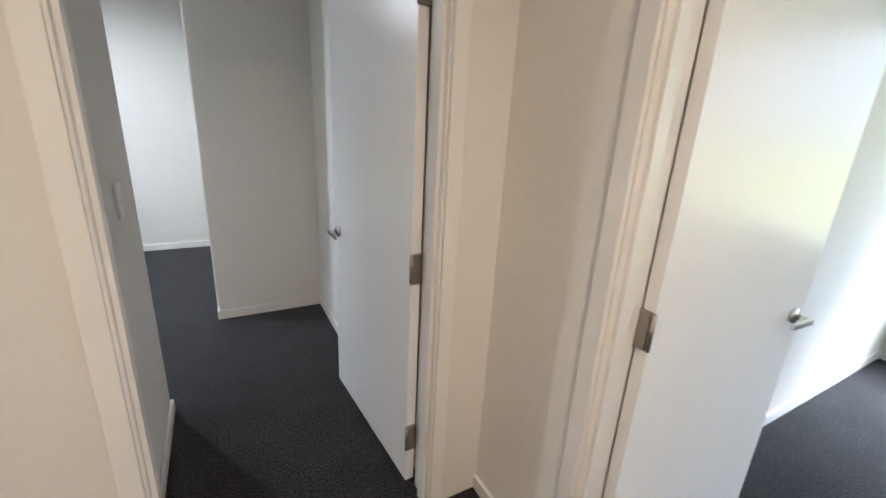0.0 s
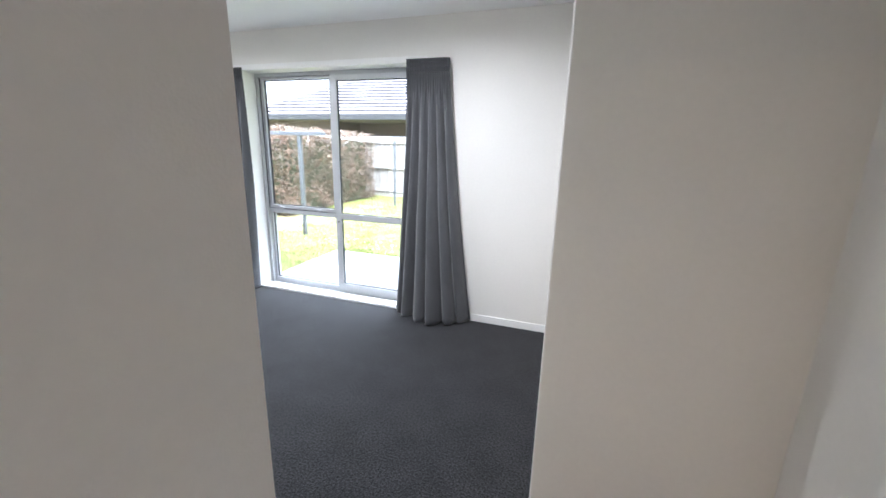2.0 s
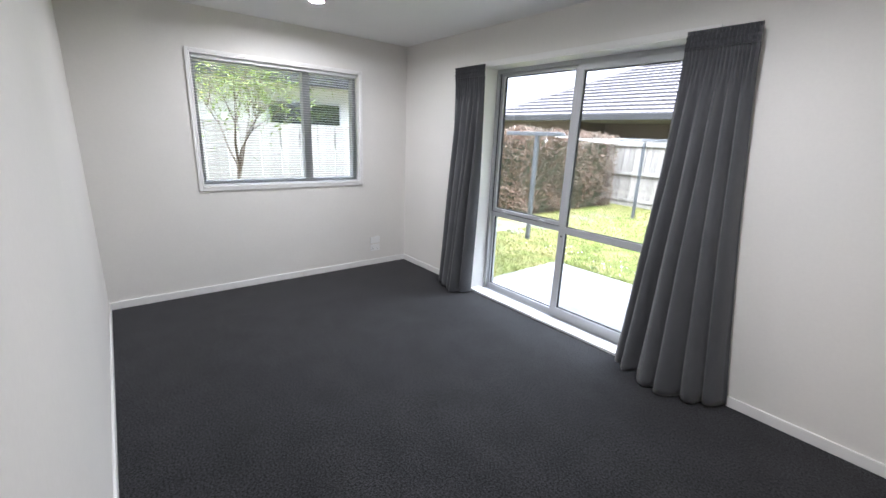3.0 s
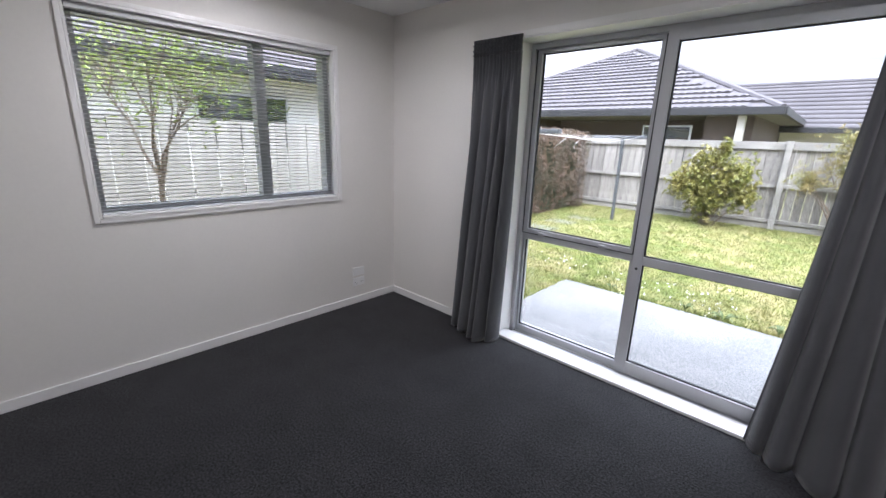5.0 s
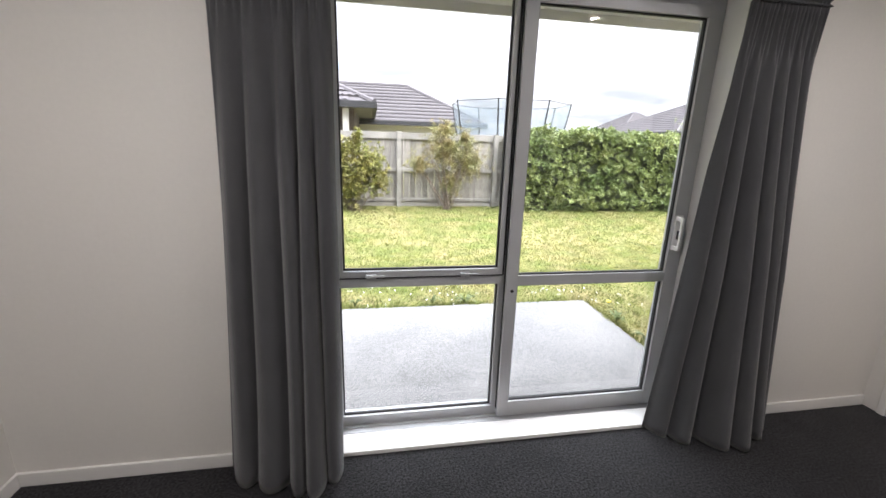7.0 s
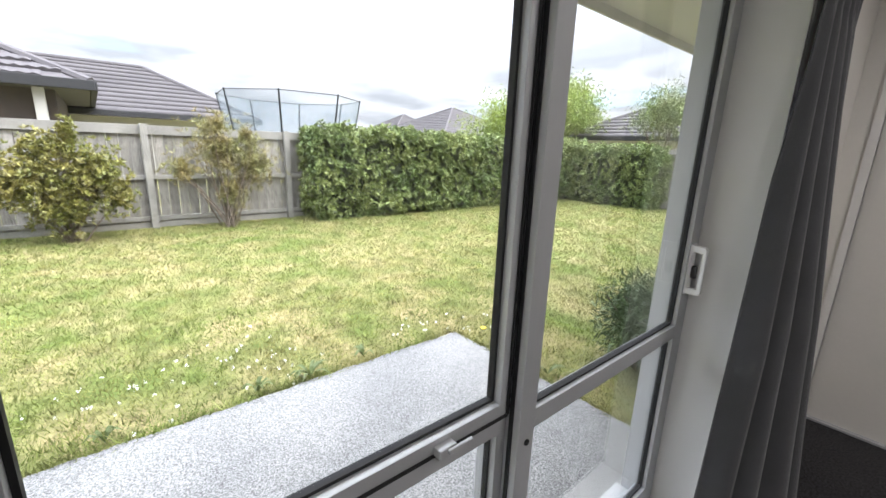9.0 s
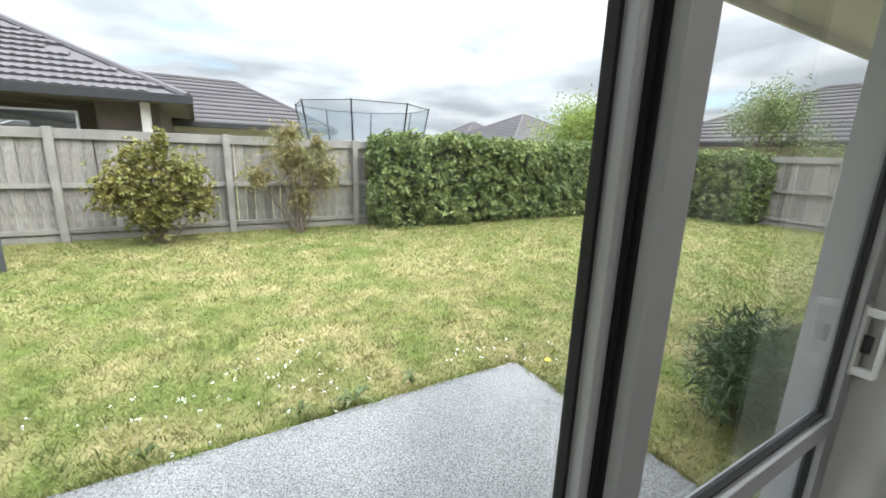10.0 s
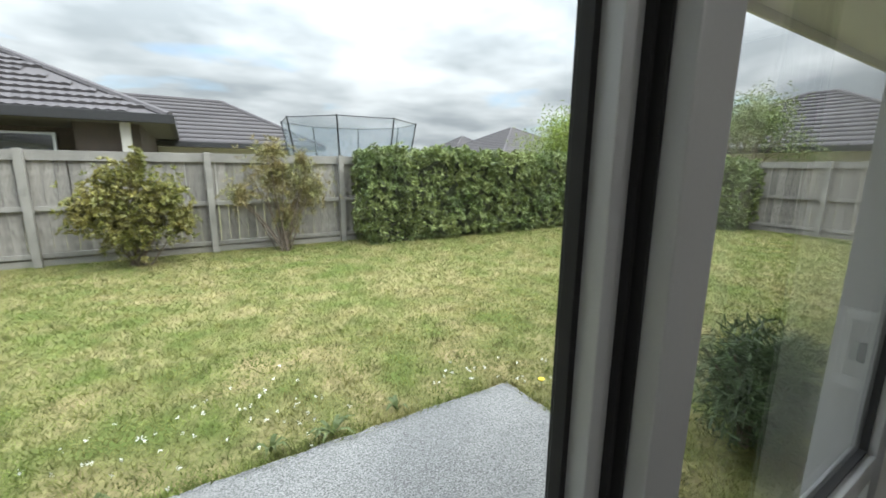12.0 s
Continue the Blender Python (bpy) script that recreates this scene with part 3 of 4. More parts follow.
# pull handle
hx, hz = P1 - 0.045, 0.98
b = box(hx - 0.020, hx + 0.020, FY - 0.014, FY - 0.0055, hz - 0.088, hz + 0.088, 0.004)
hd = part("pull_handle", b, M_PLASTIC, panel, "white D-shaped pull handle with a latch")
b = box(hx - 0.020, hx - 0.006, FY - 0.058, FY - 0.044, hz - 0.078, hz + 0.078, 0.005)
add_box(b, hx - 0.020, hx - 0.004, FY - 0.052, FY - 0.010, hz + 0.062, hz + 0.084, 0.005)
add_box(b, hx - 0.020, hx - 0.004, FY - 0.052, FY - 0.010, hz - 0.084, hz - 0.062, 0.005)
ob = part("grip", b, M_PLASTIC, panel)
part("latch", box(hx - 0.004, hx + 0.010, FY - 0.030, FY - 0.012, hz - 0.03, hz + 0.012, 0.003), M_SLOT, panel, "dark thumb latch")
part("lock_button", tube((MX + 0.030, FY - 0.009, 0.70), (MX + 0.030, FY - 0.005, 0.70), 0.008, seg=16), M_GASKET, panel)

# ---- west window with venetian blind ----
GX = -4.022
wt = empty("window_trim", 0, 0, 0, "white painted reveal and architrave round the window", "window trim")
wt["kind"] = "structure"
for n, a in (("reveal", (-4.04, WX + 0.012, WY0 - 0.002, WY0 + 0.012, WZ0, WZ1)), ("reveal", (-4.04, WX + 0.012, WY1 - 0.012, WY1 + 0.002, WZ0, WZ1)),
             ("reveal", (-4.04, WX + 0.012, WY0 + 0.012, WY1 - 0.012, WZ1 - 0.012, WZ1 + 0.002)), ("sill", (-4.04, WX + 0.018, WY0 + 0.012, WY1 - 0.012, WZ0 - 0.002, WZ0 + 0.012)),
             ("architrave", (WX, WX + 0.014, WY0 - 0.026, WY0 - 0.002, WZ0 - 0.026, WZ1 + 0.026)), ("architrave", (WX, WX + 0.014, WY1 + 0.002, WY1 + 0.026, WZ0 - 0.026, WZ1 + 0.026)),
             ("architrave", (WX, WX + 0.014, WY0 - 0.002, WY1 + 0.002, WZ1 + 0.002, WZ1 + 0.026)), ("architrave", (WX, WX + 0.014, WY0 - 0.002, WY1 + 0.002, WZ0 - 0.026, WZ0 - 0.002))):
    part(n, box(*a, 0.003), M_TRIM, wt)
win = empty("window_2", 0, 0, 0, "silver aluminium window with two panes behind a blind", "window")
win["kind"] = "structure"
B0, B1, C0, C1 = WY0 + 0.012, WY1 - 0.012, WZ0 + 0.012, WZ1 - 0.012
WM = 3.755
for n, a in (("window_frame", (B0, B0 + 0.035, C0, C1)), ("window_frame", (B1 - 0.035, B1, C0, C1)), ("window_frame", (B0 + 0.035, B1 - 0.035, C0, C0 + 0.035)),
             ("window_frame", (B0 + 0.035, B1 - 0.035, C1 - 0.035, C1)), ("mullion", (WM - 0.035, WM + 0.035, C0 + 0.035, C1 - 0.035))):
    part(n, box(-4.10, GX, a[0], a[1], a[2], a[3], 0.002), M_ALU, win)
for y0, y1 in ((B0 + 0.035, WM - 0.035), (WM + 0.035, B1 - 0.035)):
    ob = part("pane", box(-4.07, -4.064, y0, y1, C0 + 0.035, C1 - 0.035), M_GLASS, win, "clear glass pane")
    ob.visible_shadow = False
blind = empty("venetian_blind", -3.975, 0, C0, "white aluminium venetian blind, lowered, its slats open", "blind")
part("headrail", box(-0.014, 0.014, B0 + 0.006, B1 - 0.006, C1 - C0 - 0.028, C1 - C0 - 0.001, 0.002), M_SLAT, blind)
part("bottom_rail", box(-0.012, 0.012, B0 + 0.008, B1 - 0.008, 0.001, 0.012, 0.002), M_SLAT, blind)
b = bmesh.new()
rows = []
for i in range(5):
    x = -0.0125 + 0.025 * i / 4
    z = 0.0040 * (1 - (x / 0.0125) ** 2)
    rows.append([b.verts.new((x, y, z)) for y in (B0 + 0.008, B1 - 0.008)])
for r0, r1 in zip(rows, rows[1:]):
    b.faces.new((r0[0], r1[0], r1[1], r0[1]))
bmesh.ops.solidify(b, geom=list(b.faces), thickness=0.0006)
slat0 = part("slat", b, M_SLAT, blind, smooth=True)
nsl = 46
for i in range(nsl):
    s = slat0 if i == 0 else new("slat", slat0.data)
    s.parent = blind
    s.matrix_basis = pose(0, 0, 0.026 + i * (C1 - C0 - 0.064) / (nsl - 1), 0, -6 + random.uniform(-1.5, 1.5), 0)
for y in (B0 + 0.15, (B0 + B1) / 2, B1 - 0.15):
    for x in (-0.0132, 0.0132):
        part("ladder_cord", tube((x, y, 0.008), (x, y, C1 - C0 - 0.02), 0.0007, seg=5), M_LINE, blind)


# ---- curtains ----
def curtain(name, x0, x1, hem, folds, seed, label):
    """A pencil-pleated drape: a gathered heading from x0 to x1, rounded folds falling to the line of the hem."""
    rng = np.random.default_rng(seed)
    ox = (hem[0][0] + hem[-1][0]) / 2
    top = empty(name, ox, 4.75, 0, label, "curtain", "curtains beside the sliding door")
    nu, nv = folds * 20, 48
    hem = np.array(hem)
    run = np.r_[0, np.cumsum(np.linalg.norm(np.diff(hem, axis=0), axis=1))]
    run /= run[-1]
    ph = np.cumsum(rng.uniform(0.6, 1.5, folds + 1))
    ph = (ph - ph[0]) / (ph[-1] - ph[0])
    knots = np.arange(folds + 1)
    amp, wob, late = rng.uniform(0.6, 1.25, folds + 1), rng.uniform(-1, 1, folds + 1), rng.uniform(0.0, 0.35, folds + 1)

    def shape(lo, hi, nv, head):
        b = bmesh.new()
        grid = []
        for j in range(nv + 1):
            v = j / nv
            z = lo + (hi - lo) * v
            k = min(1.0, max(0.0, 1 - (z - 0.012) / 2.03))   # 0 at the top, 1 at the floor
            row = []
            for i in range(nu + 1):
                u = i / nu
                f = np.interp(u, ph, knots)
                a, w, q = np.interp(f, knots, amp), np.interp(f, knots, wob), np.interp(f, knots, late)
                e = k ** 1.35
                x = (x0 + (x1 - x0) * u) * (1 - e) + np.interp(u, run, hem[:, 0]) * e
                y = 4.772 * (1 - e) + np.interp(u, run, hem[:, 1]) * e
                grow = min(1.0, max(0.0, (k - 0.05 - q * 0.5) / 0.45))
                turn = 2 * math.pi * (f + 0.06 * w * math.sin(4 * k + w))
                bulge = 0.5 - 0.5 * math.cos(turn)
                y += (0.018 + 0.080 * grow) * a * (0.60 - bulge)
                x -= 0.015 * grow * math.sin(turn) - 0.012 * k * math.sin(f * math.pi + w) + 0.010 * w * math.sin(k * 4 + f) * k
                pleat = math.sin(u * folds * 3.0 * 2 * math.pi + 1.5 * math.sin(9 * u))
                if head:
                    pinch = math.sin(v * math.pi * 3) ** 2
                    y = 4.768 + (0.018 - 0.008 * pinch) * pleat - 0.010 * (1 - pinch)
                    z += 0.006 * pleat * v
                elif k < 0.16:
                    m = ((k - 0.045) / 0.115) if k > 0.045 else 0.0
                    y = y * m + (1 - m) * (4.768 + 0.016 * pleat)
                row.append(b.verts.new((x - ox, min(y, 4.806) - 4.75, z)))
                if head:
                    z -= 0.006 * pleat * v
            grid.append(row)
        for r0, r1 in zip(grid, grid[1:]):
            for i in range(nu):
                b.faces.new((r0[i], r0[i + 1], r1[i + 1], r1[i]))
        return b
    for n, bm in (("drape", shape(0.012, 1.945, nv, False)), ("heading", shape(1.942, 2.035, 12, True))):
        ob = part(n, bm, M_CURTAIN, top, "gathered pencil-pleat heading" if n == "heading" else "", True)
        mod = ob.modifiers.new("thickness", "SOLIDIFY")
        mod.thickness, mod.offset = 0.003, 0
    return top


curtain("curtain", -3.03, -2.655, [(-3.13, 4.77), (-3.06, 4.70), (-2.90, 4.65), (-2.74, 4.63), (-2.68, 4.74)], 5, 5, "charcoal grey curtain drawn open, hanging in folds")
curtain("curtain", -1.075, -0.735, [(-1.19, 4.79), (-1.08, 4.71), (-0.94, 4.64), (-0.80, 4.60), (-0.64, 4.69), (-0.51, 4.79)], 6, 14, "charcoal grey curtain drawn open, flaring at the floor")

# ---- outside: eaves of this house, ground, patio ----
GZ = -0.19
b = box(-4.9, 6.4, 5.09, 5.985, 2.215, 2.235)
add_box(b, -4.9, -4.19, -1.7, 5.09, 2.215, 2.235)
structure("eaves_soffit", b, M_EAVE, "pale painted soffit under the roof overhang", "soffit")
b = box(-4.94, 6.4, 5.985, 6.005, 2.16, 2.40, 0.003)
add_box(b, -4.94, -4.9, -1.7, 5.985, 2.175, 2.40, 0.003)
structure("eaves_fascia", b, M_EAVE, "pale fascia board at the roof edge", "fascia")
b = bmesh.new()
bmesh.ops.create_grid(b, x_segments=40, y_segments=40, size=450, matrix=Matrix.Translation((0, 0, GZ)))
structure("ground", b, M_SOIL, "patchy lawn ground with dry yellow spots", "lawn")
PX0, PX1, PY1 = -3.2, -0.385, 6.875
b = bmesh.new()
rng = np.random.default_rng(5)
ring = []
for (xa, ya), (xb, yb) in zip(((PX0, 5.1), (PX1, 5.1), (PX1, PY1), (PX0, PY1)), ((PX1, 5.1), (PX1, PY1), (PX0, PY1), (PX0, 5.1))):
    for k in range(30):
        w = 0.006 if k else 0
        ring.append((xa + (xb - xa) * k / 30 + rng.normal() * w, ya + (yb - ya) * k / 30 + rng.normal() * w))
f = b.faces.new([b.verts.new((x, y, GZ - 0.05)) for x, y in ring])
r = bmesh.ops.extrude_face_region(b, geom=[f])
bmesh.ops.translate(b, vec=(0, 0, 0.078), verts=[v for v in r["geom"] if isinstance(v, bmesh.types.BMVert)])
bmesh.ops.recalc_face_normals(b, faces=b.faces)
structure("pavement", b, M_CONC, "pale exposed-aggregate concrete patio slab", "patio")


# ---- fences ----
def fence(m, length, posts, label, rails_front=True, timber=None):
    """Paling fence along local x; its rail side faces local -y."""
    top = empty("fence", 0, 0, 0, label, "fence")
    top.matrix_world = m
    s = -1 if rails_front else 1
    pal = box(-0.072, 0.072, -0.009, 0.009, 0.0, 1.70)
    me = bpy.data.meshes.new("paling")
    pal.to_mesh(me)
    pal.free()
    me.materials.append(timber or M_FENCE)
    x = 0.075
    while x < length:
        ob = new("paling", me)
        ob.parent = top
        ob.matrix_basis = pose(x, random.uniform(-0.004, 0.004), 0.03 + random.uniform(-0.01, 0.01), 0, random.uniform(-0.4, 0.4), 0)
        x += 0.151
    for z0, z1 in ((0.13, 0.20), (0.84, 0.91)):
        part("rail", box(0, length, s * 0.012, s * 0.062, z0, z1, 0.004), timber or M_RAIL, top)
    part("top_board", box(0, length, s * 0.012, s * 0.060, 1.585, 1.735, 0.004), timber or M_RAIL, top, "wide weathered top board")
    part("plinth_board", box(0, length, s * 0.012, s * 0.034, 0.0, 0.10, 0.003), timber or M_RAIL, top)
    for x in posts:
        part("post", box(x - 0.05, x + 0.05, s * 0.064, s * 0.155, -0.1, 1.755, 0.006), timber or M_RAIL, top)
    return top


FNY = 13.20
fence(pose(-6.75, FNY, GZ), 17.2, [0.18 + 2.345 * k for k in range(0, 8)], "weathered grey timber paling fence at the back of the lawn")
# side fence uses the brightened timber, as little light reaches this gap
fence(pose(-6.75, -2.0, GZ, 0, 0, 90), 15.1, [1.2 + 2.35 * k for k in range(6)], "weathered timber paling fence along the side of the house", False, M_FENCE_BRIGHT)
fence(pose(10.45, FNY, GZ, 0, 0, -90), 14.5, [0.2 + 2.35 * k for k in range(6)], "weathered grey timber paling fence at the side of the lawn")


# ---- planting ----
def shell_points(n, rng, half, depth, lumps, boxy, power=1.0):
    """Points in the outer layer of a lumpy rounded body, with outward directions."""
    d = rng.normal(size=(n, 3))
    d /= np.linalg.norm(d, axis=1)[:, None]
    p = (np.abs(d) ** boxy).sum(1) ** (-1 / boxy)
    body = d * p[:, None]
    bump = np.array([noise.noise(Vector(q) * 1.0 * lumps) + 0.5 * noise.noise(Vector(q) * 2.7 * lumps) for q in body * np.array(half)])
    k = (1 - depth * rng.uniform(0, 1, n) ** power) * (1 + 0.16 * bump)
    return body * np.array(half) * k[:, None], d


def hedge(name, cx, cy, hx, hy, height, n, mat, length, width, seed, label, category="hedge", whorl=0):
    rng = np.random.default_rng(seed)
    top = empty(name, cx, cy, GZ, label, category)
    # points on the faces of a box with uneven depth
    area = np.array([2 * hx * height, 2 * hx * height, 2 * hy * height, 2 * hy * height, 4 * hx * hy])
    side = rng.choice(5, n, p=area / area.sum())
    u, v = rng.uniform(-1, 1, n), rng.uniform(0, 1, n)
    z = 0.02 + v * (height - 0.02)
    pts, out = np.zeros((n, 3)), np.zeros((n, 3))
    for k in range(5):
        s = side == k
        if k < 2:
            sg = -1 if k == 0 else 1
            pts[s], out[s] = np.c_[u[s] * hx, np.full(s.sum(), sg * hy), z[s]], (0, sg, 0.3)
        elif k < 4:
            sg = -1 if k == 2 else 1
            pts[s], out[s] = np.c_[np.full(s.sum(), sg * hx), u[s] * hy, z[s]], (sg, 0, 0.3)
        else:
            pts[s], out[s] = np.c_[u[s] * hx, (2 * v[s] - 1) * hy, np.full(s.sum(), height)], (0, 0, 1)
    q = pts + np.array((cx, cy, 0))
    lump = np.array([noise.noise(Vector(a) * 1.7) * 0.17 + noise.noise(Vector(a) * 5.0) * 0.11 for a in q])
    depth = rng.uniform(0, 1, n) ** 1.6 * 0.20
    # rounded shoulders and a slight tuck at the foot
    round_ = np.clip((pts[:, 2] - height + 0.25) / 0.25, 0, 1) ** 2 * 0.12 + np.clip((0.25 - pts[:, 2]) / 0.25, 0, 1) * 0.10
    k = lump - depth
    side_ = side < 4
    pts += out * k[:, None]
    pts[side_] -= (out * round_[:, None])[side_] * np.array((1, 1, 0))
    pts[:, 2] = np.maximum(pts[:, 2], 0.02)
    if whorl:
        pts, along = whorls(pts[: n // whorl], out[: n // whorl], whorl, length, rng)
        ob = leaf_mesh("foliage", pts, length, width, mat, rng, 0.15, None, along)
    else:
        ob = leaf_mesh("foliage", pts, length, width, mat, rng, 0.0, out * 0.7)
    ob.parent = top
    # solid dark box in place of the shade behind the leaves
    part("branches", box(-hx + 0.2, hx - 0.2, -hy + 0.2, hy - 0.2, 0.0, height - 0.22, 0.05), M_HEDGE_SHADE, top, "dark solid core standing in for the shade inside the hedge")
    return top


hedge("hedge", 5.50, 12.72, 4.75, 0.42, 1.88, 52000, M_HEDGE, 0.115, 0.042, 11, "dense clipped green laurel hedge against the fence", whorl=8)
hedge("hedge", 9.85, 11.0, 0.50, 1.35, 1.80, 14000, M_HEDGE, 0.115, 0.042, 12, "dense clipped green hedge by the side fence", whorl=8)
hedge("hedge", -6.2, 10.7, 0.50, 1.95, 1.86, 26000, M_RED, 0.11, 0.018, 13, "dense clipped bronze-red hedge beside stepping stones")


def limbs(bm, base, direction, length, radius, depth, rng, tips, spread):
    a = Vector(base)
    d = Vector(direction).normalized()
    for k in range(3):
        bend = Vector(rng.normal(size=3)) * 0.16
        c = a + (d + bend).normalized() * length / 3
        add_tube(bm, a, c, radius * (1 - 0.2 * k), radius * (0.8 - 0.2 * k), 6)
        a, d = c, (d + bend * 0.6).normalized()
        if depth > 0 and k > 0:
            for _ in range(2):
                limbs(bm, a, d + Vector(rng.normal(size=3)) * spread + Vector((0, 0, 0.15)), length * 0.62, radius * 0.5, depth - 1, rng, tips, spread)
    tips.append(a)


def shrub(name, x, y, half, n, mat, length, width, seed, label, category, depth=0.6, stems=7, lumps=2.4, lift=0.0, boxy=2.2, droop=0.0):
    rng = np.random.default_rng(seed)
    top = empty(name, x, y, GZ, label, category)
    pts, out = shell_points(n, rng, half, depth, lumps, boxy, 0.8)
    pts[:, 2] += half[2] + lift
    keep = pts[:, 2] > 0.03
    ob = leaf_mesh("foliage", pts[keep], length, width, mat, rng, droop, out[keep] * 0.6)
    ob.parent = top
    b = bmesh.new()
    for k in range(stems):
        a = rng.uniform(0, 6.28)
        q = rng.uniform(0.25, 0.85)
        e = (math.cos(a) * half[0] * q, math.sin(a) * half[1] * q, (half[2] * 2 + lift) * rng.uniform(0.5, 0.9))
        mid = (e[0] * 0.35, e[1] * 0.35, e[2] * 0.5)
        add_tube(b, (math.cos(a) * 0.05, math.sin(a) * 0.05, 0), mid, 0.014, 0.010, 6)
        add_tube(b, mid, e, 0.010, 0.004, 6)
    part("stems", b, M_BARK, top, "thin brown stems")
    return top


def tree(name, x, y, height, crown, trunk_r, n, mat, length, width, seed, label, droop=0.3, puff=0.45, first=0.35, spread=0.65, reach=0.5):
    rng = np.random.default_rng(seed)
    top = empty(name, x, y, GZ, label, "tree")
    b, tips = bmesh.new(), []
    add_tube(b, (0, 0, 0), (0.05, 0.03, height * first), trunk_r, trunk_r * 0.75, 9)
    for k in range(6):
        a = k * 1.05 + rng.uniform(-0.3, 0.3)
        limbs(b, (0.05, 0.03, height * first * rng.uniform(0.8, 1.0)), (math.cos(a) * crown, math.sin(a) * crown, rng.uniform(0.6, 1.4)), height * reach, trunk_r * 0.5, 2, rng, tips, spread)
    part("trunk", b, M_BARK, top)
    tips = np.array([tuple(t) for t in tips])
    k = rng.integers(0, len(tips), n)
    pts = tips[k] + rng.normal(size=(n, 3)) * puff * np.array((1, 1, 0.8))
    pts[:, 2] = np.maximum(pts[:, 2], height * first * 0.7)
    ob = leaf_mesh("crown", pts, length, width, mat, rng, droop)
    ob.parent = top
    return top


shrub("bush", 0.38, 5.66, (0.42, 0.36, 0.38), 5200, M_DARKBUSH, 0.09, 0.011, 23, "dark green fine-leaved bush beside the patio", "bush", 0.7, 10)
def lobed_bush(x, y, lobes, n, mat, length, width, seed, label, whorl, stems, rise):
    """An open bush of several uneven lobes on thin stems; a lobe is (dx, dy, z, rx, ry, rz)."""
    rng = np.random.default_rng(seed)
    top = empty("bush", x, y, GZ, label, "bush")
    weight = np.array([a[3] * a[5] for a in lobes])
    pts, out = [], []
    for (dx, dy, z, rx, ry, rz), w in zip(lobes, weight / weight.sum()):
        p, o = shell_points(max(8, int(n / whorl * w)), rng, (rx, ry, rz), 0.95, 5.0, 2.0, 0.9)
        pts.append(p * (1 + 0.25 * rng.normal(size=(len(p), 1))) + (dx, dy, z))
        out.append(o + (0, 0, rise))
    pts, out = np.concatenate(pts), np.concatenate(out)
    keep = pts[:, 2] > 0.06
    p, d = whorls(pts[keep], out[keep], whorl, length, rng)
    d[:, 2] += rise * 0.6
    ob = leaf_mesh("foliage", p, length, width, mat, rng, 0.0, None, d)
    ob.parent = top
    b = bmesh.new()
    for k in range(stems):
        dx, dy, z, rx, ry, rz = lobes[k % len(lobes)]
        e = Vector((dx + rng.normal() * rx * 0.5, dy + rng.normal() * ry * 0.5, z + rz * rng.uniform(-0.1, 0.9)))
        foot = Vector((rng.normal() * 0.07, rng.normal() * 0.05, 0))
        mid = foot.lerp(e, 0.5) + Vector((rng.normal() * 0.05, rng.normal() * 0.05, 0.05))
        add_tube(b, foot, mid, 0.013, 0.009, 6)
        add_tube(b, mid, e, 0.009, 0.003, 6)
    part("stems", b, M_BARK, top, "thin brown stems")
    return top


lobed_bush(-2.93, 12.50, [(-0.25, 0, 1.02, 0.50, 0.40, 0.42), (0.33, 0, 0.98, 0.44, 0.38, 0.50), (0.10, 0, 1.50, 0.12, 0.12, 0.36), (-0.55, 0, 0.80, 0.30, 0.30, 0.34),
                          (0.60, -0.05, 0.62, 0.22, 0.28, 0.28), (-0.05, -0.05, 0.55, 0.48, 0.38, 0.42), (-0.18, 0, 1.36, 0.30, 0.22, 0.24)],
           17000, M_BUSH, 0.078, 0.034, 21, "olive-yellow evergreen bush in front of the fence", 7, 16, 0.25)
lobed_bush(-0.80, 12.66, [(-0.05, 0, 1.35, 0.58, 0.26, 0.55), (0.48, 0, 1.12, 0.46, 0.24, 0.50), (-0.66, 0, 1.02, 0.28, 0.18, 0.28), (-0.10, 0, 1.78, 0.30, 0.18, 0.24),
                          (0.08, 0, 0.62, 0.26, 0.20, 0.40), (0.40, 0, 1.62, 0.22, 0.16, 0.24)],
           8800, M_WISPY, 0.10, 0.018, 22, "sparse wispy olive bush in front of the fence", 6, 24, 0.6)
tree("tree", -5.75, 3.45, 2.3, 0.35, 0.028, 1500, M_LIME, 0.10, 0.02, 31, "slender lime green tree outside the bedroom window", 0.4, 0.24, 0.55, 0.45, 0.34)
tree("tree", 14.4, 17.6, 4.0, 0.9, 0.14, 30000, M_LIME, 0.20, 0.055, 32, "bushy lime green willow behind the hedge", 0.8, 0.42, 0.3, 0.7)
tree("tree", 13.6, 11.3, 3.0, 0.45, 0.06, 7000, M_HEDGE, 0.12, 0.034, 33, "slim upright young tree behind the side fence", -0.3, 0.22, 0.35, 0.4)

# ---- clothesline ----
cl = empty("clothesline", -4.41, 9.5, GZ, "grey folding clothesline with white cords between two posts", "clothesline", rz=1.7)
for y, yy in ((1.92, 1), (-1.88, -1)):
    part("post", box(-0.028, 0.028, y - 0.028, y + 0.028, -0.1, 1.72, 0.003), M_POST, cl)
    part("crossbar", box(-0.62, 0.48, y - 0.04, y + 0.04, 1.705, 1.765, 0.008), M_POST, cl)
    for k in range(5):
        x = -0.42 + k * 0.19
        part("cord_knob", box(x - 0.012, x + 0.012, y - 0.045 * yy - 0.01, y - 0.045 * yy + 0.012, 1.735, 1.775, 0.002), M_POST, cl)
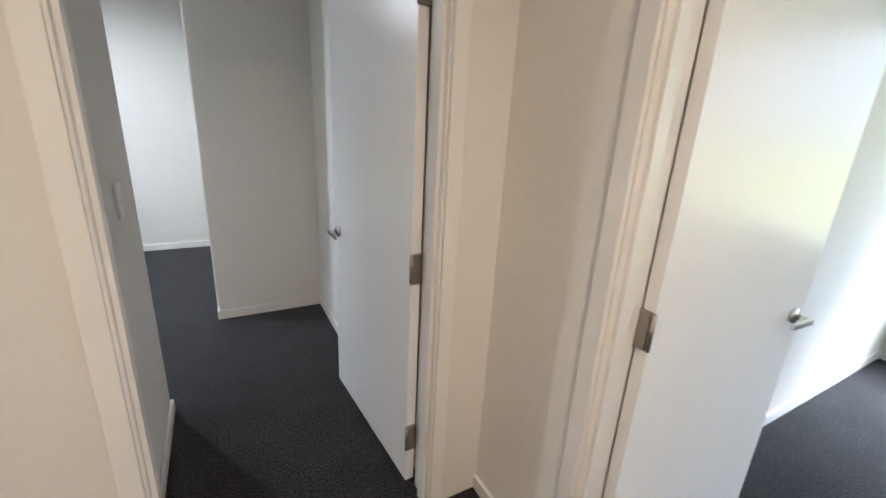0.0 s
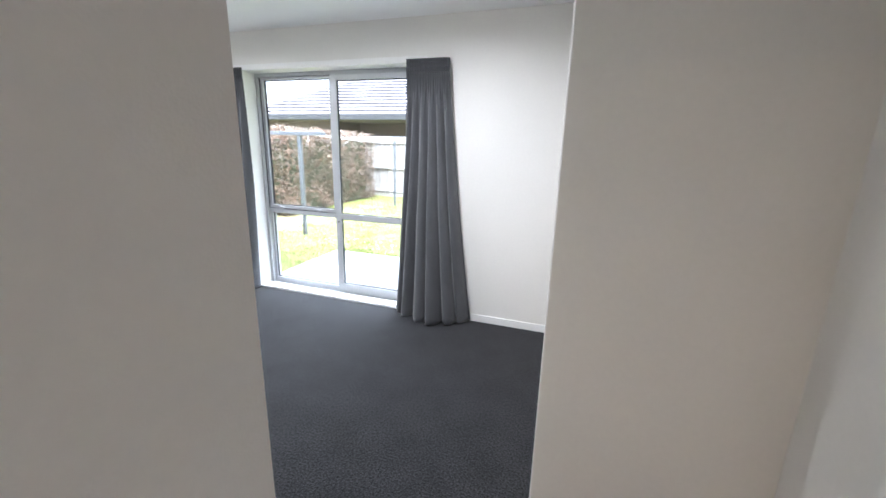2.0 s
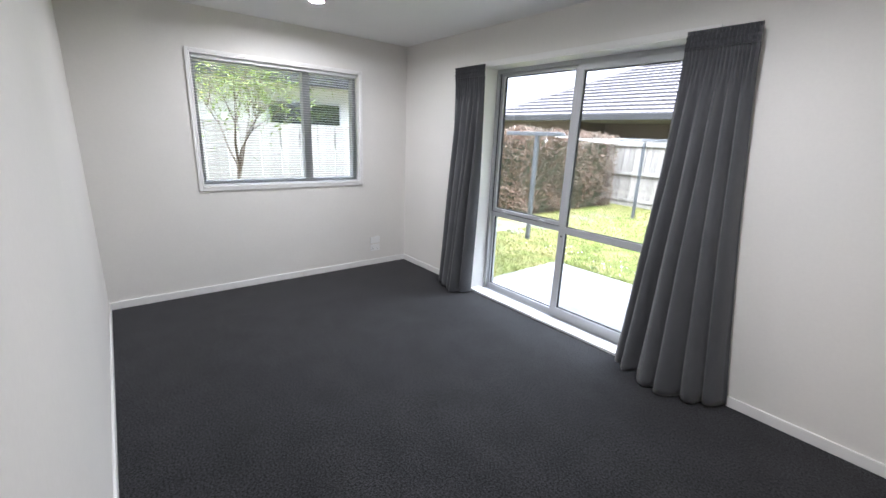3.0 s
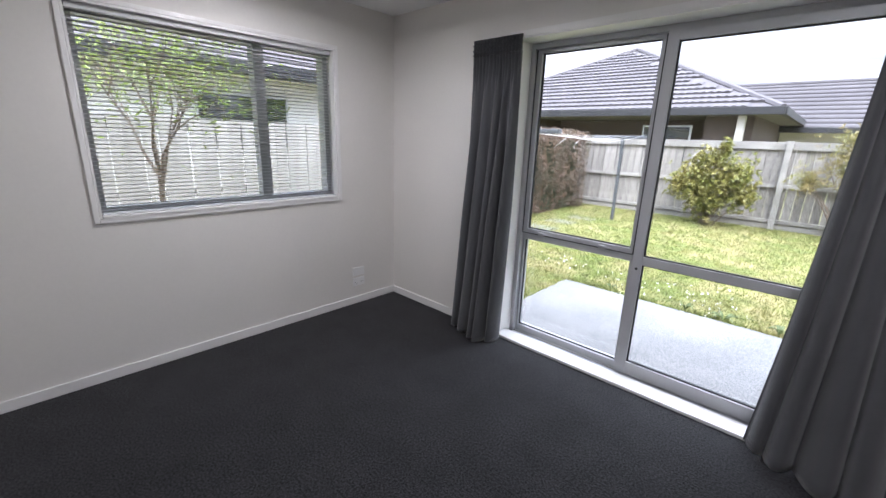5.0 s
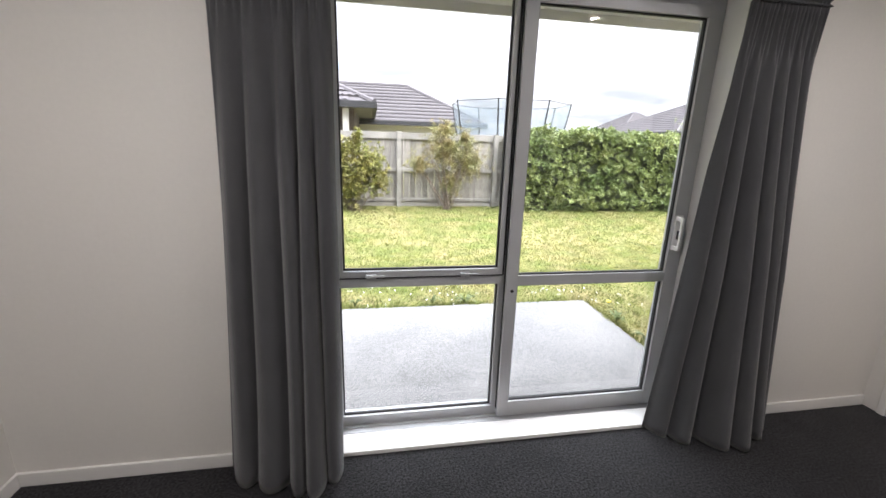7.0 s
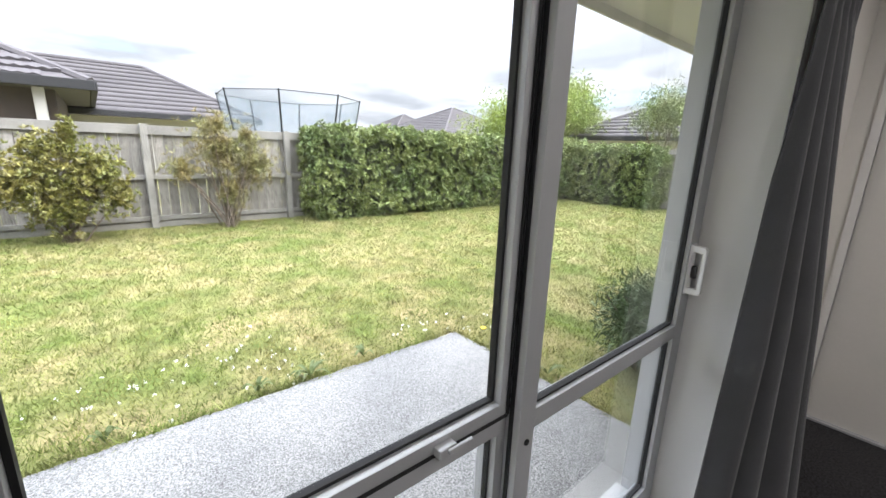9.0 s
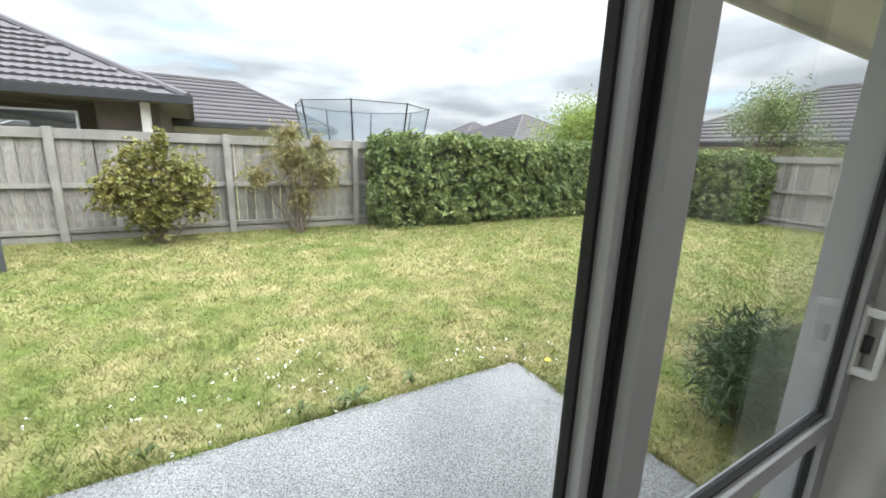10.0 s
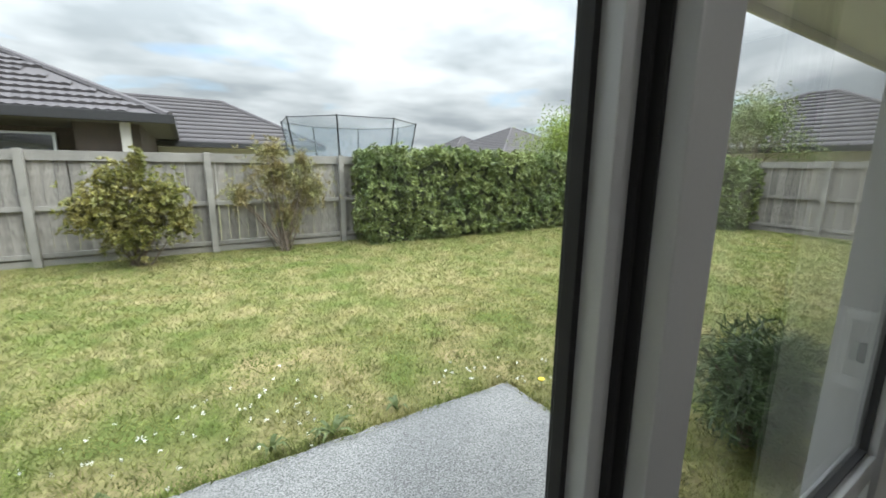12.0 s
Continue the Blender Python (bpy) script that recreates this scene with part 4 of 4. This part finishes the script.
for k in range(5):
    x = -0.42 + k * 0.19
    b = bmesh.new()
    prev = None
    for j in range(13):
        u = j / 12
        p = (x, -1.86 + 3.76 * u, 1.762 - (0.05 + 0.02 * k) * 4 * u * (1 - u))
        if prev:
            add_tube(b, prev, p, 0.0022, seg=5)
        prev = p
    part("cord", b, M_LINE, cl, "white clothesline cord")
for k, x in enumerate((-0.25, 0.1, 0.3)):
    b = bmesh.new()
    prev = None
    for j in range(9):
        u = j / 8
        p = (x + 0.09 * math.sin(u * 3 + k), -1.4 + 0.3 * k + 0.05 * math.cos(4 * u), 1.73 - 0.22 * u)
        if prev:
            add_tube(b, prev, p, 0.0022, seg=5)
        prev = p
    part("loose_cord", b, M_LINE, cl, "loose white cord end")

# ---- stepping stones ----
stone = None
for k, (x, y) in enumerate(((-4.97, 11.03), (-5.06, 10.28), (-5.02, 9.44), (-4.97, 8.68), (-4.95, 7.9))):
    if stone is None:
        b = box(-0.29, 0.29, -0.19, 0.19, -0.03, 0.005, 0.012)
        for v in b.verts:
            v.co.x += 0.02 * noise.noise(v.co * 7)
        stone = tagged(from_bm("stepping_stone", b, M_PAVER), "flat grey concrete stepping stone sunk in the lawn", "stepping stone", "stepping stones by the hedge")
        stone.matrix_world = pose(x, y, GZ)
    else:
        copy_thing(stone, pose(x, y, GZ, 0, 0, random.uniform(-9, 9)))

# ---- trampoline ----
tr = empty("trampoline", 2.15, 17.35, GZ, "round trampoline with a grey safety net on dark poles", "trampoline")
b = bmesh.new()
bmesh.ops.create_cone(b, cap_ends=True, segments=32, radius1=1.75, radius2=1.75, depth=0.04, matrix=Matrix.Translation((0, 0, 0.85)))
part("mat", b, M_DARKPIPE, tr)
NP = 8
b = bmesh.new()
rows = []
for z, r in ((0.88, 1.78), (1.9, 1.88), (2.82, 2.02)):
    rows.append([b.verts.new((r * math.cos(a), r * math.sin(a), z)) for a in [2 * math.pi * i / NP + 0.3 for i in range(NP)]])
for r0, r1 in zip(rows, rows[1:]):
    for i in range(NP):
        b.faces.new((r0[i], r0[(i + 1) % NP], r1[(i + 1) % NP], r1[i]))
part("net", b, M_NET, tr, "translucent grey safety net")
for i in range(NP):
    a, c = 2 * math.pi * i / NP + 0.3, 2 * math.pi * (i + 1) / NP + 0.3
    p = part("pole", tube((1.85 * math.cos(a), 1.85 * math.sin(a), 0), (1.85 * math.cos(a), 1.85 * math.sin(a), 1.9), 0.03), M_DARKPIPE, tr)
    part("pole_top", tube((1.85 * math.cos(a), 1.85 * math.sin(a), 1.9), (2.03 * math.cos(a), 2.03 * math.sin(a), 2.86), 0.028, 0.02), M_DARKPIPE, p)
    part("top_rail", tube((2.02 * math.cos(a), 2.02 * math.sin(a), 2.83), (2.02 * math.cos(c), 2.02 * math.sin(c), 2.83), 0.011), M_DARKPIPE, tr)


# ---- neighbouring houses ----
def slope_tiles(A, B, C, D, course, tile, lift=0.035):
    """Stepped tile courses over a roof slope: A-B the eaves, D-C the ridge."""
    A, B, C, D = (Vector(p) for p in (A, B, C, D))
    nrm = (B - A).cross(D - A).normalized()
    if nrm.z < 0:
        nrm = -nrm
    n = max(1, round((D - A - (D - A).project(B - A)).length / course))
    verts, faces = [], []
    for k in range(n):
        u0, u1 = k / n, (k + 1) / n
        a, c = A.lerp(D, u0), B.lerp(C, u0)
        d, e = A.lerp(D, u1), B.lerp(C, u1)
        m = max(1, round((c - a).length / tile * 2))
        for j in range(m + 1):
            w = j / m
            up = nrm * (lift + 0.022 * (j % 2))
            i0, i1 = a.lerp(c, w), d.lerp(e, w)
            verts += [i0 - nrm * 0.01, i0 + up, i1 + nrm * 0.004]
            if j:
                q = len(verts) - 3
                faces += [(q - 3, q, q + 1), (q - 3, q + 1, q - 2), (q - 2, q + 1, q + 2), (q - 2, q + 2, q - 1)]
    return np.array([tuple(v) for v in verts]), np.array(faces)


def house(name, x0, x1, y0, y1, eave, pitch, wall, label, course=0.36, tile=0.30, over=0.6, windows=(), pieces=None, recess=None, lining=None):
    """A single-storey house: walls, hip roof in tiles, gutters, ridge caps, windows on chosen sides."""
    h = empty(name, (x0 + x1) / 2, (y0 + y1) / 2, GZ, label, "house")
    ox, oy = (x0 + x1) / 2, (y0 + y1) / 2
    hx, hy = (x1 - x0) / 2, (y1 - y0) / 2
    ez = eave - GZ
    b = bmesh.new()
    if recess:
        ra, rb, rd = recess
        add_box(b, -hx + over, ra - ox, -hy + over, hy - over, 0, ez)
        add_box(b, rb - ox, hx - over, -hy + over, hy - over, 0, ez)
        add_box(b, ra - ox, rb - ox, -hy + over + rd, hy - over, 0, ez)
    else:
        add_box(b, -hx + over, hx - over, -hy + over, hy - over, 0, ez)
    part("wall", b, wall, h)
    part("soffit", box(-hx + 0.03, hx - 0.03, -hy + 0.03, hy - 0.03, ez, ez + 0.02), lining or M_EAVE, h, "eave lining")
    run = min(hx, hy)
    rise = run * math.tan(radians(pitch))
    rx, ry = hx - run, hy - run
    c = [(-hx, -hy, ez + 0.17), (hx, -hy, ez + 0.17), (hx, hy, ez + 0.17), (-hx, hy, ez + 0.17)]
    r = [(-rx, -ry, ez + 0.17 + rise), (rx, -ry, ez + 0.17 + rise), (rx, ry, ez + 0.17 + rise), (-rx, ry, ez + 0.17 + rise)]
    b = bmesh.new()
    vs, rs = [b.verts.new(p) for p in c], [b.verts.new((p[0], p[1], p[2] - 0.01)) for p in r]
    for k in range(4):
        q = [vs[k], vs[(k + 1) % 4], rs[(k + 1) % 4], rs[k]]
        b.faces.new(q)
    bmesh.ops.remove_doubles(b, verts=b.verts, dist=0.001)
    roof = part("roof", b, M_TILE, h, "dark grey tiled hip roof")
    for k in range(4):
        if pieces == k:
            continue
        v, f = slope_tiles(c[k], c[(k + 1) % 4], r[(k + 1) % 4], r[k], course, tile)
        ob = mesh_arrays("tile_courses", v, f, M_TILE)
        ob.parent = roof
        tagged(ob, "", kind="stuff")
    if pieces is not None:
        A, B, C, D = (Vector(p) for p in (c[pieces], c[(pieces + 1) % 4], r[(pieces + 1) % 4], r[pieces]))
        ex = (B - A).normalized()
        ey = (D - A - (D - A).project(ex)).normalized()
        ez_ = ex.cross(ey)
        tw, tc = 0.80, 0.37
        b = bmesh.new()
        rows = []
        for y, z in ((-0.01, -0.01), (-0.005, 0.052), (tc, 0.012)):
            rows.append([b.verts.new((tw * (i / 8 - 0.5), y, z + (0.030 * (0.5 - 0.5 * math.cos(i * math.pi)) if z > 0.02 else 0))) for i in range(9)])
        for r0, r1 in zip(rows, rows[1:]):
            for i in range(8):
                b.faces.new((r0[i], r0[i + 1], r1[i + 1], r1[i]))
        me = bpy.data.meshes.new("tile")
        b.to_mesh(me)
        b.free()
        me.materials.append(M_TILE)
        total = (D - A).dot(ey)
        turn = Matrix((ex, ey, ez_)).transposed().to_4x4()
        k = 0
        while k * tc < total:
            lo, hi = (D - A).dot(ex) * (k * tc + 0.15) / total, (B - A).dot(ex) + (C - B).dot(ex) * (k * tc + 0.15) / total
            x = lo + tw / 2 - 0.1
            while x < hi - tw / 2 + 0.1:
                ob = new("tile", me)
                ob.parent = roof
                ob.matrix_basis = Matrix.Translation(A + ex * x + ey * (k * tc) + ez_ * 0.004) @ turn
                x += tw
            k += 1
    for k in range(4):
        part("hip_cap", tube(c[k], r[k], 0.10, seg=8), M_TILE, roof)
    if rx or ry:
        part("ridge_cap", tube(r[0], r[2], 0.10, seg=8), M_TILE, roof)
    for a in ((-hx - 0.06, hx + 0.06, -hy - 0.10, -hy + 0.02), (-hx - 0.06, hx + 0.06, hy - 0.02, hy + 0.10), (-hx - 0.10, -hx + 0.02, -hy + 0.02, hy - 0.02), (hx - 0.02, hx + 0.10, -hy + 0.02, hy - 0.02)):
        part("gutter", box(*a, ez + 0.0, ez + 0.20, 0.015), M_FASCIA, h, "dark metal gutter and fascia")
    for side, at, z0, w, hh in windows:
        if side == "S":
            a, g = (at - ox - w / 2, at - ox + w / 2, -hy + over - 0.05, -hy + over + 0.02), (at - ox - w / 2 + 0.05, at - ox + w / 2 - 0.05, -hy + over - 0.06, -hy + over - 0.05)
        else:
            a, g = (hx - over - 0.02, hx - over + 0.05, at - oy - w / 2, at - oy + w / 2), (hx - over + 0.05, hx - over + 0.06, at - oy - w / 2 + 0.05, at - oy + w / 2 - 0.05)
        wi = part("window", box(*a, z0 - GZ, z0 - GZ + hh, 0.01), M_ALU, h)
        part("window_pane", box(*g, z0 - GZ + 0.05, z0 - GZ + hh - 0.05), M_DARKGLASS, wi, "window glass reflecting the sky")
    return h


M_DARKGLASS = material("reflecting_window_glass", (0.03, 0.035, 0.04), 0.05, scale=2, amount=0.2, spec=1.0, coat=1.0)
# this house's lining carries the shade under its eaves as a darker colour
n1 = house("house", -14.4, -2.42, 16.2, 28.2, 2.25, 26, M_BRICK, "single-storey house with a dark grey tiled hip roof and porch", windows=(("S", -5.2, 0.7, 1.4, 1.3),), pieces=0, recess=(-10.0, -4.2, 2.2), lining=M_LINING_SHADE)
part("porch_post", box(-3.35 + 8.41, -3.17 + 8.41, 16.38 - 22.2, 16.56 - 22.2, 0, 2.25 - GZ, 0.01), M_CLAD, n1, "white porch post")
house("house", -14.0, 2.9, 22.9, 29.9, 2.0, 29, M_CLAD, "neighbouring house with a dark grey tiled hip roof")
house("house", -20.5, -8.4, -5.0, 9.5, 2.30, 24, M_WHITEWALL, "pale house beyond the side fence, with white-framed windows", windows=(("E", 5.6, 1.05, 1.6, 1.0), ("E", 7.9, 1.05, 1.4, 1.0), ("E", 2.2, 1.05, 1.6, 1.0)))
house("house", 20.4, 32.4, 32.0, 44.0, 2.4, 25, M_CLAD, "distant house with a grey tiled hip roof", 0.45, 0.45)
house("house", 28.0, 40.0, 52.0, 64.0, 2.4, 30, M_CLAD, "distant house with a grey tiled hip roof", 0.45, 0.45)
house("house", 15.6, 25.6, 6.3, 17.3, 1.95, 25.6, M_CLAD, "neighbouring house beyond the side fence with a grey roof", 0.40, 0.40)

# ---- lawn grass, flowers, weeds ----
rng = np.random.default_rng(77)


def lawn_places(n, x0, x1, y0, y1):
    x, y = rng.uniform(x0, x1, n), rng.uniform(y0, y1, n)
    keep = ~((x > PX0 - 0.005) & (x < PX1 + 0.005) & (y < PY1 + 0.005))
    return np.c_[x[keep], y[keep], np.full(keep.sum(), GZ)]


def blades(name, p, tall, wide, mat, label):
    n = len(p)
    a, h = rng.uniform(0, 6.283, n), tall * rng.uniform(0.4, 1.3, n)
    lean = rng.normal(size=(n, 2)) * tall * 0.7
    s = np.c_[np.cos(a), np.sin(a), np.zeros(n)] * (wide * rng.uniform(0.6, 1.3, n))[:, None]
    tip = p + np.c_[lean, h]
    v = np.stack([p - s, p + s, tip], 1).reshape(-1, 3)
    return tagged(mesh_arrays(name, v, np.arange(n * 3).reshape(-1, 3), mat), label, "grass", kind="stuff")


near = lawn_places(150000, -5.0, 2.2, 5.12, 9.2)
far = lawn_places(130000, -6.2, 10.3, 9.2, 13.1)
right = lawn_places(60000, 2.2, 10.3, 5.12, 9.2)
blades("lawn_grass", near, 0.030, 0.0028, M_BLADE, "short patchy green and straw-coloured lawn grass")
blades("lawn_grass", np.concatenate([far, right]), 0.034, 0.0048, M_BLADE, "short patchy green and straw-coloured lawn grass")
tuft = lawn_places(2600, -5.0, 9.8, 5.2, 13.0)
tuft = np.repeat(tuft, 14, 0) + np.c_[rng.normal(size=(len(tuft) * 14, 2)) * 0.035, np.zeros(len(tuft) * 14)]
tuft = tuft[~((tuft[:, 0] > PX0) & (tuft[:, 0] < PX1) & (tuft[:, 1] < PY1))]
blades("lawn_tufts", tuft, 0.055, 0.0045, M_BLADE, "taller tufts of grass in the lawn")
edge = []
for _ in range(2600):
    u = rng.uniform()
    if u < 0.62:
        edge.append((rng.uniform(PX0, PX1), PY1 + abs(rng.normal()) * 0.03 - 0.01, GZ + 0.01))
    else:
        edge.append((PX1 + abs(rng.normal()) * 0.03 - 0.01, rng.uniform(5.15, PY1), GZ + 0.01))
blades("edge_grass", np.array(edge), 0.06, 0.0035, M_BLADE, "longer grass along the patio edge")
# clover flowers in drifts
cen = np.array(((-2.3, 7.25), (-1.75, 7.2), (-2.75, 7.45), (-0.6, 7.1), (-3.6, 7.6), (-0.1, 6.9), (-2.0, 7.6)))
k = rng.integers(0, len(cen), 90)
pts = np.c_[cen[k] + rng.normal(size=(90, 2)) * (0.22, 0.13), np.full(90, GZ + 0.035)]
pts = pts[~((pts[:, 0] > PX0) & (pts[:, 0] < PX1) & (pts[:, 1] < PY1 + 0.02))]
pp = np.repeat(pts, 7, 0) + rng.normal(size=(len(pts) * 7, 3)) * 0.006
tagged(leaf_mesh("clover_flowers", pp, 0.014, 0.010, M_PETAL, rng), "small white clover flowers scattered in the lawn", "flowers", kind="stuff")


def weed(x, y, size, n, seed):
    r = np.random.default_rng(seed)
    w = empty("weed", x, y, GZ, "flat green rosette weed at the patio edge", "weed", "weeds along the patio")
    for _ in range(n):
        a, ln = r.uniform(0, 6.283), size * r.uniform(0.6, 1.1)
        b = bmesh.new()
        row = []
        for j in range(4):
            u = j / 3
            wd = 0.014 * math.sin(math.pi * (0.15 + 0.8 * u))
            z = 0.01 + 0.07 * math.sin(u * 2.4)
            c, s = math.cos(a), math.sin(a)
            row.append((b.verts.new((c * ln * u - s * wd, s * ln * u + c * wd, z)), b.verts.new((c * ln * u, s * ln * u, z - 0.004)), b.verts.new((c * ln * u + s * wd, s * ln * u - c * wd, z))))
        for p, q in zip(row, row[1:]):
            b.faces.new((p[0], q[0], q[1], p[1]))
            b.faces.new((p[1], q[1], q[2], p[2]))
        part("leaf", b, M_HEDGE, w)


for k, (x, y, s, n) in enumerate(((-1.62, 6.96, 0.15, 12), (-1.95, 6.98, 0.10, 8), (-1.2, 6.98, 0.10, 8), (-0.30, 6.4, 0.12, 9), (-2.7, 6.97, 0.08, 7), (-0.28, 6.0, 0.13, 9))):
    weed(x, y, s, n, 200 + k)
da = empty("dandelion", -0.20, 6.72, GZ, "single yellow dandelion flower in the lawn", "flower")
part("stem", tube((0, 0, 0), (0, 0, 0.06), 0.002, seg=6), M_DARKBUSH, da)
b = bmesh.new()
bmesh.ops.create_cone(b, cap_ends=True, segments=14, radius1=0.010, radius2=0.024, depth=0.014, matrix=Matrix.Translation((0, 0, 0.065)))
part("flower_head", b, M_YELLOW, da)
